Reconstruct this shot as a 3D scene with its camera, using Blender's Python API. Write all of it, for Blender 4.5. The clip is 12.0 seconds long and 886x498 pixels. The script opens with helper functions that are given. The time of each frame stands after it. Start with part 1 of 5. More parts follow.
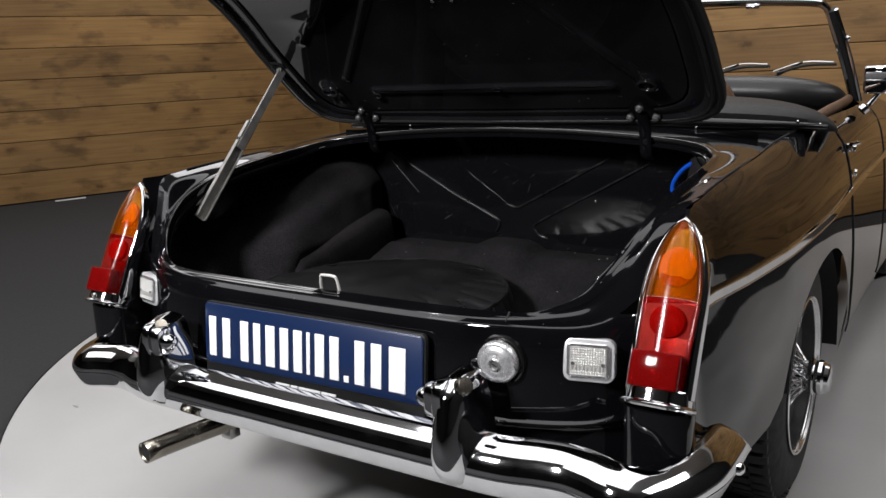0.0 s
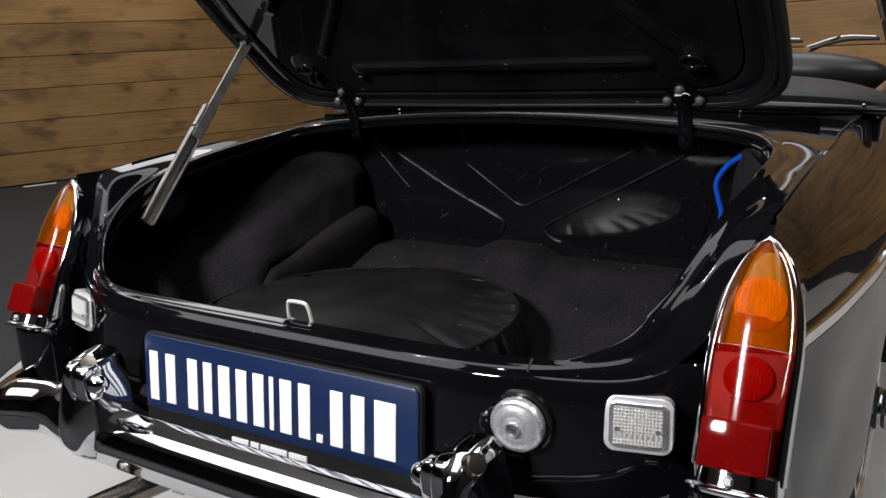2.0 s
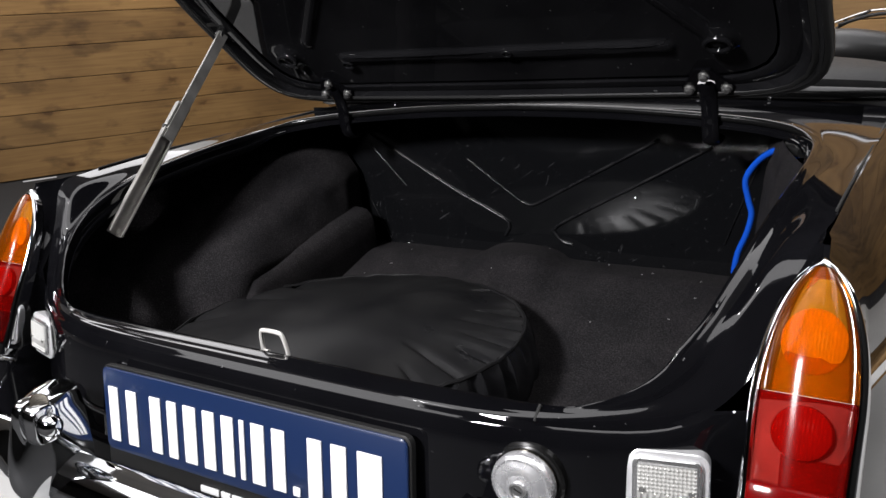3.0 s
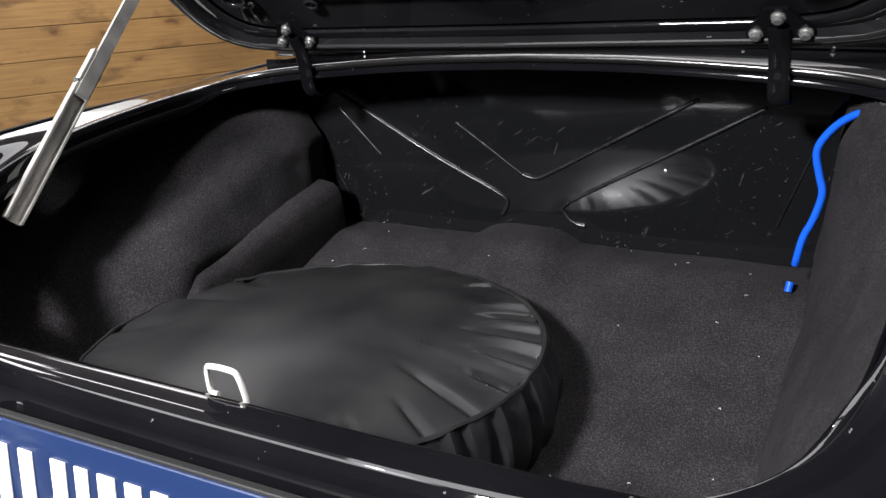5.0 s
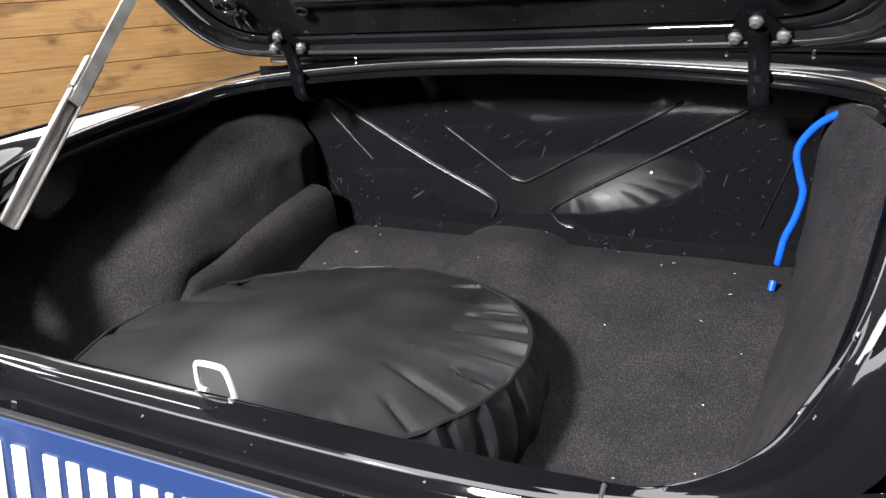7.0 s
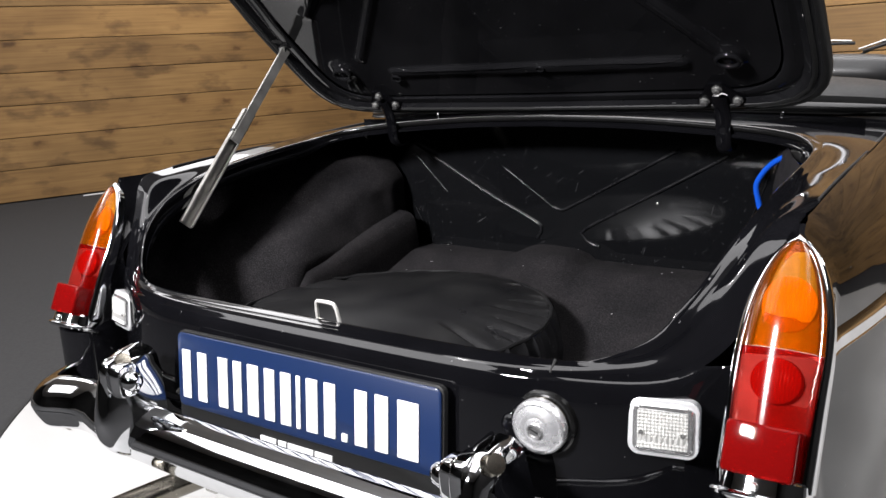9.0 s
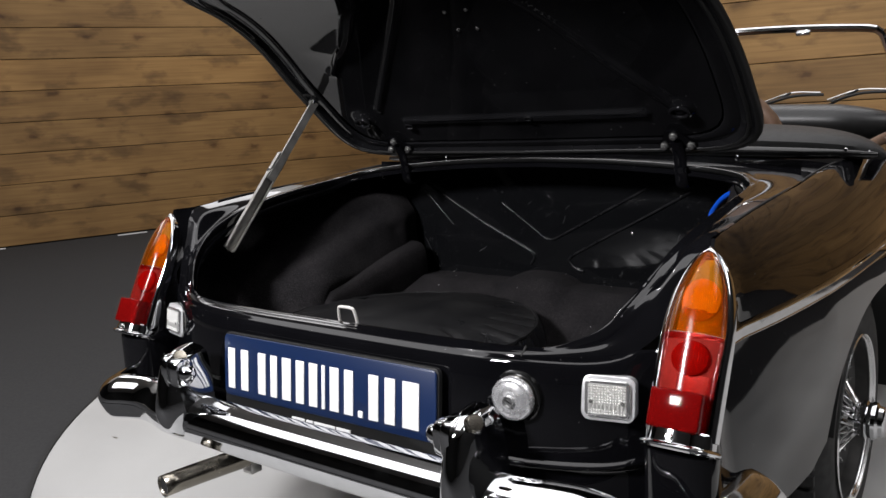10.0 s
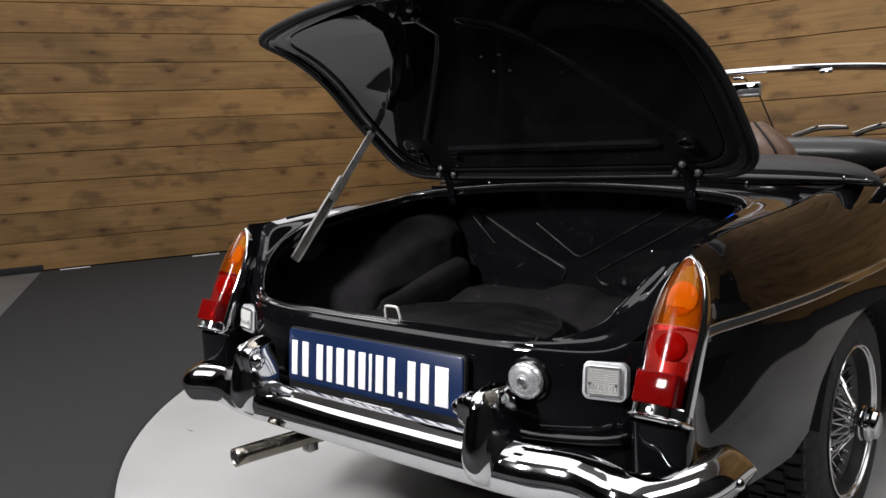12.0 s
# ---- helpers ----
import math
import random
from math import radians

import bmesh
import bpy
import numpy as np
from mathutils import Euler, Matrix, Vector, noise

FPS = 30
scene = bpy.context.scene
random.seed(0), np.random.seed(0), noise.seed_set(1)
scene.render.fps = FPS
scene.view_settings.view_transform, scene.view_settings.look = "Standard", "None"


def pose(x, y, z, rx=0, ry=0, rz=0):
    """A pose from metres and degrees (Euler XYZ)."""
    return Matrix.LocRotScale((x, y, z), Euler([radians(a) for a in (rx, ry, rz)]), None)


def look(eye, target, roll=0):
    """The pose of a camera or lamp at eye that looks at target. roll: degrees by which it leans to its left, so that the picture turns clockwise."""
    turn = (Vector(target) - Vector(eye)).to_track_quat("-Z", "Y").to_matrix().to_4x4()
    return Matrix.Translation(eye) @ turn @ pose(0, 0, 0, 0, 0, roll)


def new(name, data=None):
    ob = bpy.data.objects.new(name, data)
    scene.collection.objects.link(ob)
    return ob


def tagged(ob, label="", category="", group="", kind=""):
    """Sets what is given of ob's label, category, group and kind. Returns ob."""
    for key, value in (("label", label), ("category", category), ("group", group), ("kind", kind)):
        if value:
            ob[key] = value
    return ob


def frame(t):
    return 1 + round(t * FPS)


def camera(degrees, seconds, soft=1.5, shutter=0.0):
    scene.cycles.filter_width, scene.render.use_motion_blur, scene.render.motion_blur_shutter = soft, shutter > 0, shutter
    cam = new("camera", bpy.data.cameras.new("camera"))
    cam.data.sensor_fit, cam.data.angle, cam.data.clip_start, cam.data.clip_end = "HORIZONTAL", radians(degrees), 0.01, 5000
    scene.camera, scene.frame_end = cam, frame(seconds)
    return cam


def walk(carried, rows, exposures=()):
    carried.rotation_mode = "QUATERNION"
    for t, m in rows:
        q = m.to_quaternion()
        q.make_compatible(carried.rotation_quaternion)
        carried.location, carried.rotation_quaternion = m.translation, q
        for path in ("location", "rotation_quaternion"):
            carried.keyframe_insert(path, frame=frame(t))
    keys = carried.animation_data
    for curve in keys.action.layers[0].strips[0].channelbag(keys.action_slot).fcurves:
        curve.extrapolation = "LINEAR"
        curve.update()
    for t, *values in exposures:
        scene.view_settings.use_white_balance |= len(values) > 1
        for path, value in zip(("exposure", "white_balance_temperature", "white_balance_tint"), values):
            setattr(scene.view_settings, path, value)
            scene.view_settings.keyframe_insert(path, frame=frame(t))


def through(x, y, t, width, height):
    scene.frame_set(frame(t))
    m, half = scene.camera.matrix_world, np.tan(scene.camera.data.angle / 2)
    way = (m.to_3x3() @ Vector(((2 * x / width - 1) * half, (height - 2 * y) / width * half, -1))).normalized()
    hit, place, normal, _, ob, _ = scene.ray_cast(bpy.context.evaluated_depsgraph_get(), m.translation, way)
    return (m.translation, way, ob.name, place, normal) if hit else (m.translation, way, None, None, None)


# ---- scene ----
cam = camera(55.5, 12.0)
PATH = [
    (0, (1.044, -1.115, 1.072), (-0.029, 0.515, 0.636), -2.6),
    (0.5, (1.021, -1.066, 1.07), (-0.043, 0.568, 0.627), -2.8),
    (1, (0.957, -0.995, 1.069), (-0.093, 0.647, 0.622), -2.5),
    (1.5, (0.887, -0.923, 1.061), (-0.134, 0.733, 0.597), -1.9),
    (2, (0.845, -0.839, 1.057), (-0.2, 0.797, 0.574), -2.6),
    (2.5, (0.821, -0.757, 1.066), (-0.252, 0.856, 0.568), -3.7),
    (4.5, (0.585, -0.495, 1.033), (-0.39, 1.146, 0.435), -3.6),
    (5, (0.55, -0.454, 1.024), (-0.399, 1.194, 0.405), -3.3),
    (5.5, (0.53, -0.432, 1.017), (-0.413, 1.216, 0.387), -3.2),
    (6, (0.519, -0.417, 1.012), (-0.4, 1.239, 0.368), -3.6),
    (6.5, (0.528, -0.43, 1.014), (-0.388, 1.234, 0.387), -3.8),
    (8.5, (0.811, -0.694, 1.042), (-0.322, 0.877, 0.541), -2.7),
    (9, (0.875, -0.817, 1.04), (-0.276, 0.755, 0.587), -3.2),
    (9.5, (0.979, -0.963, 1.044), (-0.185, 0.609, 0.624), -3.3),
    (10, (1.082, -1.035, 1.051), (-0.117, 0.528, 0.705), -3.2),
    (10.5, (1.187, -1.103, 1.05), (-0.069, 0.423, 0.745), -2.7),
    (11, (1.263, -1.167, 1.051), (-0.039, 0.319, 0.742), -3.0),
    (11.5, (1.28, -1.184, 1.049), (-0.034, 0.297, 0.763), -3.5),
    (12, (1.302, -1.211, 1.049), (-0.017, 0.267, 0.781), -2.9),
]
EXPOSURES = [(0, 0.0), (1.0, -0.1), (2.0, 0.0), (2.7, 0.25), (4.3, 1.0), (5.0, 1.5), (5.5, 1.78), (6.5, 2.2), (8.5, 1.28), (9.0, 0.88), (9.5, 0.38), (10.0, 0.08), (12.0, 0.0)]
walk(cam, [(t, look(eye, target, roll)) for t, eye, target, roll in PATH], EXPOSURES)

# ---- light: a dim studio hall under ceiling lamps ----
world = bpy.data.worlds.new("world")
scene.world = world
world.use_nodes = True
world.node_tree.nodes["Background"].inputs["Color"].default_value = (1.0, 0.93, 0.85, 1)
world.node_tree.nodes["Background"].inputs["Strength"].default_value = 0.01


def area_lamp(name, at, target, sx, sy, watts, colour=(1, 0.985, 1.01)):
    data = bpy.data.lights.new(name, "AREA")
    data.shape, data.size, data.size_y, data.energy, data.color = "RECTANGLE", sx, sy, watts, colour
    ob = new(name, data)
    ob.matrix_world = look(at, target)
    return ob


LAMPS = [
    ("light_ceiling", (-0.15, 1.0, 3.8), (-0.15, 1.001, 0), 3.2, 5.6, 122),
    ("wall_washer_west", (-5.3, 1.2, 3.7), (-6.0, 1.4, 0), 0.6, 3.0, 26),
    ("light_panel_northwest", (-4.5, 3.9, 3.84), (-4.5, 3.901, 0), 2.2, 2.3, 55),
    ("wall_washer_north", (-0.7, 3.9, 3.7), (-0.7, 4.6, 0), 3.4, 0.6, 40),
    ("light_panel_southwest", (-3.0, -1.7, 3.84), (-3.0, -1.699, 0), 3.2, 1.9, 46),
    # unseen fill, added to brighten the floor on the car's right
    ("light_panel_east", (3.4, 1.0, 3.84), (3.4, 1.001, 0), 1.4, 4.0, 95),
    ("softbox_rear", (-0.65, -2.8, 2.75), (-0.1, 0.5, 0.5), 0.5, 0.5, 188),
]
for row in LAMPS:
    area_lamp(*row)
# a small ceiling spot over the tail of the car
spot = area_lamp("ceiling_spot", (-1.6, -0.9, 3.8), (-0.96, -0.36, 0), 0.12, 0.12, 6)
spot.data.shape = "DISK"


# ---- materials ----
def material(name, colour=(0.5, 0.5, 0.5), rough=0.5, metal=0.0, coat=0.0, spec=0.5):
    m = bpy.data.materials.new(name)
    m.use_nodes = True
    b = m.node_tree.nodes["Principled BSDF"]
    b.inputs["Base Color"].default_value = (*colour, 1)
    b.inputs["Roughness"].default_value = rough
    b.inputs["Metallic"].default_value = metal
    b.inputs["Coat Weight"].default_value = coat
    b.inputs["Coat Roughness"].default_value = 0.03
    b.inputs["Specular IOR Level"].default_value = spec
    return m


def node(m, kind, **values):
    n = m.node_tree.nodes.new(kind)
    for key, value in values.items():
        n.inputs[key.replace("_", " ")].default_value = value
    return n


def link(m, a, out, b, into):
    m.node_tree.links.new(a.outputs[out], b.inputs[into])


def coords(m, scale=(1, 1, 1), shift_random=False, space="Object"):
    """Object-space coordinates, scaled; each object may get its own shift."""
    t = node(m, "ShaderNodeTexCoord")
    mp = node(m, "ShaderNodeMapping")
    mp.inputs["Scale"].default_value = scale
    link(m, t, space, mp, "Vector")
    if shift_random:
        info = node(m, "ShaderNodeObjectInfo")
        mul = node(m, "ShaderNodeMath")
        mul.operation = "MULTIPLY"
        mul.inputs[1].default_value = 37.0
        link(m, info, "Random", mul, 0)
        comb = node(m, "ShaderNodeCombineXYZ")
        for axis in "XYZ":
            link(m, mul, 0, comb, axis)
        link(m, comb, 0, mp, "Location")
    return mp


def ramp(m, stops):
    r = node(m, "ShaderNodeValToRGB")
    e = r.color_ramp.elements
    while len(e) < len(stops):
        e.new(0.5)
    for el, (p, c) in zip(e, stops):
        el.position, el.color = p, (*c, 1) if len(c) == 3 else c
    return r


def bsdf(m):
    return m.node_tree.nodes["Principled BSDF"]


def bump(m, source, out, strength, distance):
    b = node(m, "ShaderNodeBump", Strength=strength, Distance=distance)
    link(m, source, out, b, "Height")
    link(m, b, "Normal", bsdf(m), "Normal")
    return b


def noisy(m, low, high, scale, detail=6.0, stretch=(1, 1, 1), bump_strength=0.0, bump_distance=0.001, rough=None, contrast=(0.3, 0.7)):
    """Colour that wanders between two values, with fine relief."""
    c = coords(m, stretch)
    n = node(m, "ShaderNodeTexNoise", Scale=scale, Detail=detail)
    link(m, c, 0, n, "Vector")
    r = ramp(m, [(contrast[0], low), (contrast[1], high)])
    link(m, n, "Fac", r, "Fac")
    link(m, r, "Color", bsdf(m), "Base Color")
    if bump_strength:
        bump(m, n, "Fac", bump_strength, bump_distance)
    if rough:
        rr = ramp(m, [(0.3, (rough[0],) * 3), (0.7, (rough[1],) * 3)])
        link(m, n, "Fac", rr, "Fac")
        link(m, rr, "Color", bsdf(m), "Roughness")
    return m


def wood_material():
    m = material("stained_wood", rough=0.62, spec=0.3)
    fine = node(m, "ShaderNodeTexNoise", Scale=6.0, Detail=8.0)
    link(m, coords(m, (0.35, 9, 9), True), 0, fine, "Vector")
    broad = node(m, "ShaderNodeTexNoise", Scale=1.6, Detail=3.0)
    link(m, coords(m, (0.8, 1.2, 1.2), True), 0, broad, "Vector")
    mix = node(m, "ShaderNodeMix")
    mix.data_type = "RGBA"
    r1 = ramp(m, [(0.3, (0.216, 0.120, 0.041)), (0.5, (0.264, 0.151, 0.053)), (0.72, (0.302, 0.177, 0.065))])
    link(m, fine, "Fac", r1, "Fac")
    r2 = ramp(m, [(0.36, (0.62, 0.60, 0.58)), (0.6, (1, 1, 1))])
    link(m, broad, "Fac", r2, "Fac")
    mix.blend_type = "MULTIPLY"
    mix.inputs[0].default_value = 0.75
    link(m, r1, "Color", mix, 6)
    link(m, r2, "Color", mix, 7)
    # knots: few, dark, drawn out along the grain
    vor = node(m, "ShaderNodeTexVoronoi", Scale=1.0)
    vor.voronoi_dimensions = "2D"
    face = coords(m, (2.1, 1.0, 4.4), True)
    face.inputs["Rotation"].default_value = (math.pi / 2, 0, 0)
    wobble = node(m, "ShaderNodeTexNoise", Scale=14.0, Detail=3.0)
    link(m, coords(m), 0, wobble, "Vector")
    push = node(m, "ShaderNodeVectorMath")
    push.operation = "MULTIPLY_ADD"
    push.inputs[1].default_value = (0.22, 0.22, 0.22)
    link(m, wobble, "Color", push, 0)
    link(m, face, 0, push, 2)
    link(m, push, 0, vor, "Vector")
    knot = ramp(m, [(0.0, (0.42, 0.37, 0.34)), (0.05, (0.46, 0.41, 0.38)), (0.09, (0.72, 0.68, 0.65)), (0.15, (0.90, 0.88, 0.86)), (0.26, (1, 1, 1))])
    link(m, vor, "Distance", knot, "Fac")
    some = node(m, "ShaderNodeSeparateColor")
    link(m, vor, "Color", some, "Color")
    keep = node(m, "ShaderNodeMath")
    keep.operation = "GREATER_THAN"
    keep.inputs[1].default_value = 0.32
    link(m, some, 0, keep, 0)
    bare = node(m, "ShaderNodeMix")
    bare.data_type = "RGBA"
    bare.inputs[7].default_value = (1, 1, 1, 1)
    link(m, keep, 0, bare, 0)
    link(m, knot, "Color", bare, 6)
    smudge = node(m, "ShaderNodeTexNoise", Scale=3.8, Detail=7.0)
    link(m, coords(m, (0.9, 1.0, 1.9), True), 0, smudge, "Vector")
    grey = ramp(m, [(0.54, (1, 1, 1)), (0.61, (0.76, 0.75, 0.75)), (0.70, (0.52, 0.51, 0.52))])
    link(m, smudge, "Fac", grey, "Fac")
    r3 = node(m, "ShaderNodeMix")
    r3.data_type, r3.blend_type = "RGBA", "MULTIPLY"
    r3.inputs[0].default_value = 1.0
    link(m, bare, 2, r3, 6)
    link(m, grey, "Color", r3, 7)
    mix2 = node(m, "ShaderNodeMix")
    mix2.data_type, mix2.blend_type = "RGBA", "MULTIPLY"
    mix2.inputs[0].default_value = 1.0
    link(m, mix, 2, mix2, 6)
    link(m, r3, 2, mix2, 7)
    info = node(m, "ShaderNodeObjectInfo")
    r4 = ramp(m, [(0, (0.82, 0.82, 0.82)), (1, (1.1, 1.08, 1.05))])
    link(m, info, "Random", r4, "Fac")
    mix3 = node(m, "ShaderNodeMix")
    mix3.data_type, mix3.blend_type = "RGBA", "MULTIPLY"
    mix3.inputs[0].default_value = 1.0
    link(m, mix2, 2, mix3, 6)
    link(m, r4, "Color", mix3, 7)
    link(m, mix3, 2, bsdf(m), "Base Color")
    bump(m, fine, "Fac", 0.25, 0.002)
    return m


M_WOOD = wood_material()
def paint_material(name, low, high, cut):
    """Black gloss with a thin film of dust and a few specks."""
    m = noisy(material(name, rough=0.035), low, high, 5, 8, rough=(0.03, 0.045))
    film = bsdf(m).inputs["Base Color"].links[0].from_socket
    specks = node(m, "ShaderNodeTexNoise", Scale=170.0, Detail=2.0)
    link(m, coords(m), 0, specks, "Vector")
    few = ramp(m, [(cut, (0, 0, 0)), (cut + 0.04, (1, 1, 1))])
    link(m, specks, "Fac", few, "Fac")
    mix = node(m, "ShaderNodeMix")
    mix.data_type = "RGBA"
    mix.inputs[7].default_value = (0.10, 0.10, 0.10, 1)
    m.node_tree.links.new(film, mix.inputs[6])
    link(m, few, "Color", mix, 0)
    link(m, mix, 2, bsdf(m), "Base Color")
    return m


M_PAINT = paint_material("black_paint", (0.0020, 0.0020, 0.0026), (0.0045, 0.0045, 0.0054), 0.745)
M_DUSTY = paint_material("dusty_black_paint", (0.0040, 0.0040, 0.0046), (0.0100, 0.0100, 0.0110), 0.73)
bsdf(M_DUSTY).inputs["Specular IOR Level"].default_value = 0.32
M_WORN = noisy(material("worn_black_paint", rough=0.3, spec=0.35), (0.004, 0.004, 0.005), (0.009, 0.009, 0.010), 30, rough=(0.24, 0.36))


def scuffed_material():
    """Black gloss with rubbed, pale scuffs and short scratches."""
    m = material("scuffed_black_paint", (0.004, 0.004, 0.0045), 0.07)
    marks = None
    for scale, stretch, turn, low, high in ((34, (4, 1, 0.45), 18, 0.69, 0.82), (52, (0.28, 1, 2.6), -32, 0.69, 0.80), (44, (3.2, 1, 0.4), 62, 0.70, 0.82), (120, (1, 1, 1), 0, 0.70, 0.78), (260, (1, 1, 1), 0, 0.68, 0.76)):
        n = node(m, "ShaderNodeTexNoise", Scale=scale, Detail=6.0)
        at = coords(m, stretch)
        at.vector_type = "TEXTURE" if turn else "POINT"
        if turn:
            at.inputs["Scale"].default_value = tuple(1 / v for v in stretch)
            at.inputs["Rotation"].default_value = (0, radians(turn), 0)
        link(m, at, 0, n, "Vector")
        r = ramp(m, [(low, (0, 0, 0)), (high, (1, 1, 1))])
        link(m, n, "Fac", r, "Fac")
        if marks is None:
            marks = r
        else:
            add = node(m, "ShaderNodeMix")
            add.data_type, add.blend_type = "RGBA", "ADD"
            add.inputs[0].default_value = 1.0
            link(m, marks, 2 if marks.bl_idname == "ShaderNodeMix" else "Color", add, 6)
            link(m, r, "Color", add, 7)
            marks = add
    # the marks gather in rubbed places
    where = node(m, "ShaderNodeTexNoise", Scale=6.0, Detail=4.0)
    link(m, coords(m), 0, where, "Vector")
    rubbed = ramp(m, [(0.42, (0.12, 0.12, 0.12)), (0.62, (1, 1, 1))])
    link(m, where, "Fac", rubbed, "Fac")
    both = node(m, "ShaderNodeMix")
    both.data_type, both.blend_type = "RGBA", "MULTIPLY"
    both.inputs[0].default_value = 1.0
    link(m, marks, 2, both, 6)
    link(m, rubbed, "Color", both, 7)
    marks = both
    tint = node(m, "ShaderNodeMix")
    tint.data_type = "RGBA"
    tint.inputs[6].default_value, tint.inputs[7].default_value = (0.0042, 0.0044, 0.0050, 1), (0.090, 0.090, 0.095, 1)
    link(m, marks, 2, tint, 0)
    link(m, tint, 2, bsdf(m), "Base Color")
    return m


M_SCUFFED = scuffed_material()
M_CHROME = noisy(material("chrome", (0.86, 0.87, 0.88), 0.05, 1.0), (0.62, 0.63, 0.645), (0.70, 0.705, 0.715), 30, rough=(0.03, 0.08))
M_STEEL = noisy(material("brushed_steel", (0.5, 0.49, 0.47), 0.3, 1.0), (0.46, 0.45, 0.43), (0.60, 0.59, 0.57), 12, rough=(0.25, 0.4))
M_ALLOY = noisy(material("polished_alloy", (0.8, 0.8, 0.8), 0.2, 0.9), (0.72, 0.72, 0.72), (0.84, 0.84, 0.84), 25, rough=(0.10, 0.20))
def carpet_material():
    """Felted car carpet: fine fuzzy grain, faint dusty mottling."""
    m = material("black_carpet", rough=0.95, spec=0.1)
    grain = node(m, "ShaderNodeTexNoise", Scale=400.0, Detail=4.0, Roughness=0.55)
    link(m, coords(m), 0, grain, "Vector")
    r1 = ramp(m, [(0.34, (0.0085, 0.0080, 0.0088)), (0.55, (0.0200, 0.0187, 0.0203)), (0.72, (0.046, 0.0432, 0.046))])
    link(m, grain, "Fac", r1, "Fac")
    mottle = node(m, "ShaderNodeTexNoise", Scale=11.0, Detail=9.0, Roughness=0.65)
    link(m, coords(m), 0, mottle, "Vector")
    r2 = ramp(m, [(0.35, (0.72, 0.72, 0.72)), (0.68, (1.25, 1.22, 1.18))])
    link(m, mottle, "Fac", r2, "Fac")
    mix = node(m, "ShaderNodeMix")
    mix.data_type, mix.blend_type = "RGBA", "MULTIPLY"
    mix.inputs[0].default_value = 1.0
    link(m, r1, "Color", mix, 6)
    link(m, r2, "Color", mix, 7)
    link(m, mix, 2, bsdf(m), "Base Color")
    bump(m, grain, "Fac", 0.8, 0.003)
    return m


M_CARPET = carpet_material()
M_VINYL = noisy(material("black_vinyl", rough=0.3, spec=0.08), (0.009, 0.009, 0.0098), (0.019, 0.0187, 0.0187), 9, 12, bump_strength=0.10, bump_distance=0.002, rough=(0.27, 0.40))
M_VINYLGLOSS = noisy(material("glossy_black_vinyl", rough=0.3, spec=0.45), (0.007, 0.007, 0.008), (0.014, 0.014, 0.015), 30, 6, bump_strength=0.1, rough=(0.17, 0.28))
M_HOOD = noisy(material("matt_black_vinyl", rough=0.6, spec=0.25), (0.010, 0.010, 0.010), (0.016, 0.016, 0.016), 120, bump_strength=0.15, bump_distance=0.001, rough=(0.52, 0.66))
M_DASH = noisy(material("black_crash_pad", rough=0.40, spec=0.4), (0.006, 0.006, 0.006), (0.010, 0.010, 0.010), 60, bump_strength=0.2)
M_RUBBER = noisy(material("tyre_rubber", rough=0.75, spec=0.3), (0.018, 0.018, 0.018), (0.040, 0.040, 0.039), 40, bump_strength=0.2)
M_SEAL = material("glossy_rubber", (0.006, 0.006, 0.006), 0.18)
M_TRIM = material("black_rubber_trim", (0.008, 0.008, 0.008), 0.55, spec=0.3)


def lens_material(name, colour, through, rough, ribs):
    """Coloured moulded glass or plastic with fine ribs."""
    m = material(name, colour, rough, spec=0.16)
    bsdf(m).inputs["Transmission Weight"].default_value = through
    bsdf(m).inputs["IOR"].default_value = 1.22
    if ribs:
        w = node(m, "ShaderNodeTexWave", Scale=ribs)
        w.bands_direction = "X"
        link(m, coords(m), 0, w, "Vector")
        bump(m, w, "Fac", 0.3, 0.0010)
    return m


M_AMBER = lens_material("amber_lens", (0.38, 0.082, 0.0005), 0.80, 0.12, 0)
M_RED = lens_material("red_lens", (0.23, 0.003, 0.0018), 0.80, 0.12, 0)
M_REDBRIGHT = lens_material("red_reflector", (0.36, 0.006, 0.006), 0.70, 0.07, 0)
M_AMBERBOWL = lens_material("amber_bowl", (0.50, 0.20, 0.012), 0.0, 0.22, 90)
M_REDBOWL = lens_material("red_bowl", (0.30, 0.016, 0.012), 0.0, 0.22, 90)
M_BACKING = noisy(material("lamp_backing", rough=0.5, metal=0.2), (0.16, 0.16, 0.16), (0.26, 0.26, 0.26), 50)
M_CLEAR = material("clear_ribbed_lens", (0.52, 0.52, 0.50), 0.14, 0.45)
M_BRUSHED = noisy(material("brushed_alloy", rough=0.3, metal=0.75), (0.74, 0.74, 0.76), (0.88, 0.88, 0.89), 60, rough=(0.20, 0.32))
M_BLUE = material("blue_plate", (0.0055, 0.017, 0.062), 0.32, 0, 0.1)
M_WHITE = material("white_print", (0.82, 0.82, 0.82), 0.4)
M_GREYPRINT = material("grey_print", (0.6, 0.6, 0.6), 0.5)
M_LEATHER = noisy(material("brown_leather", rough=0.5), (0.080, 0.044, 0.026), (0.118, 0.065, 0.038), 40, bump_strength=0.2)
M_CABLE = material("blue_cable", (0.006, 0.072, 0.48), 0.24)
M_GLASS = material("clear_glass", (1, 1, 1), 0.0)
bsdf(M_GLASS).inputs["Transmission Weight"].default_value = 1.0
bsdf(M_GLASS).inputs["IOR"].default_value = 1.1
M_MIRROR = material("mirror_glass", (0.8, 0.8, 0.8), 0.01, 1.0)
M_FLOOR = noisy(material("grey_carpet_floor", rough=0.85, spec=0.2), (0.023, 0.023, 0.024), (0.031, 0.031, 0.031), 90, 8, bump_strength=0.2, bump_distance=0.002)
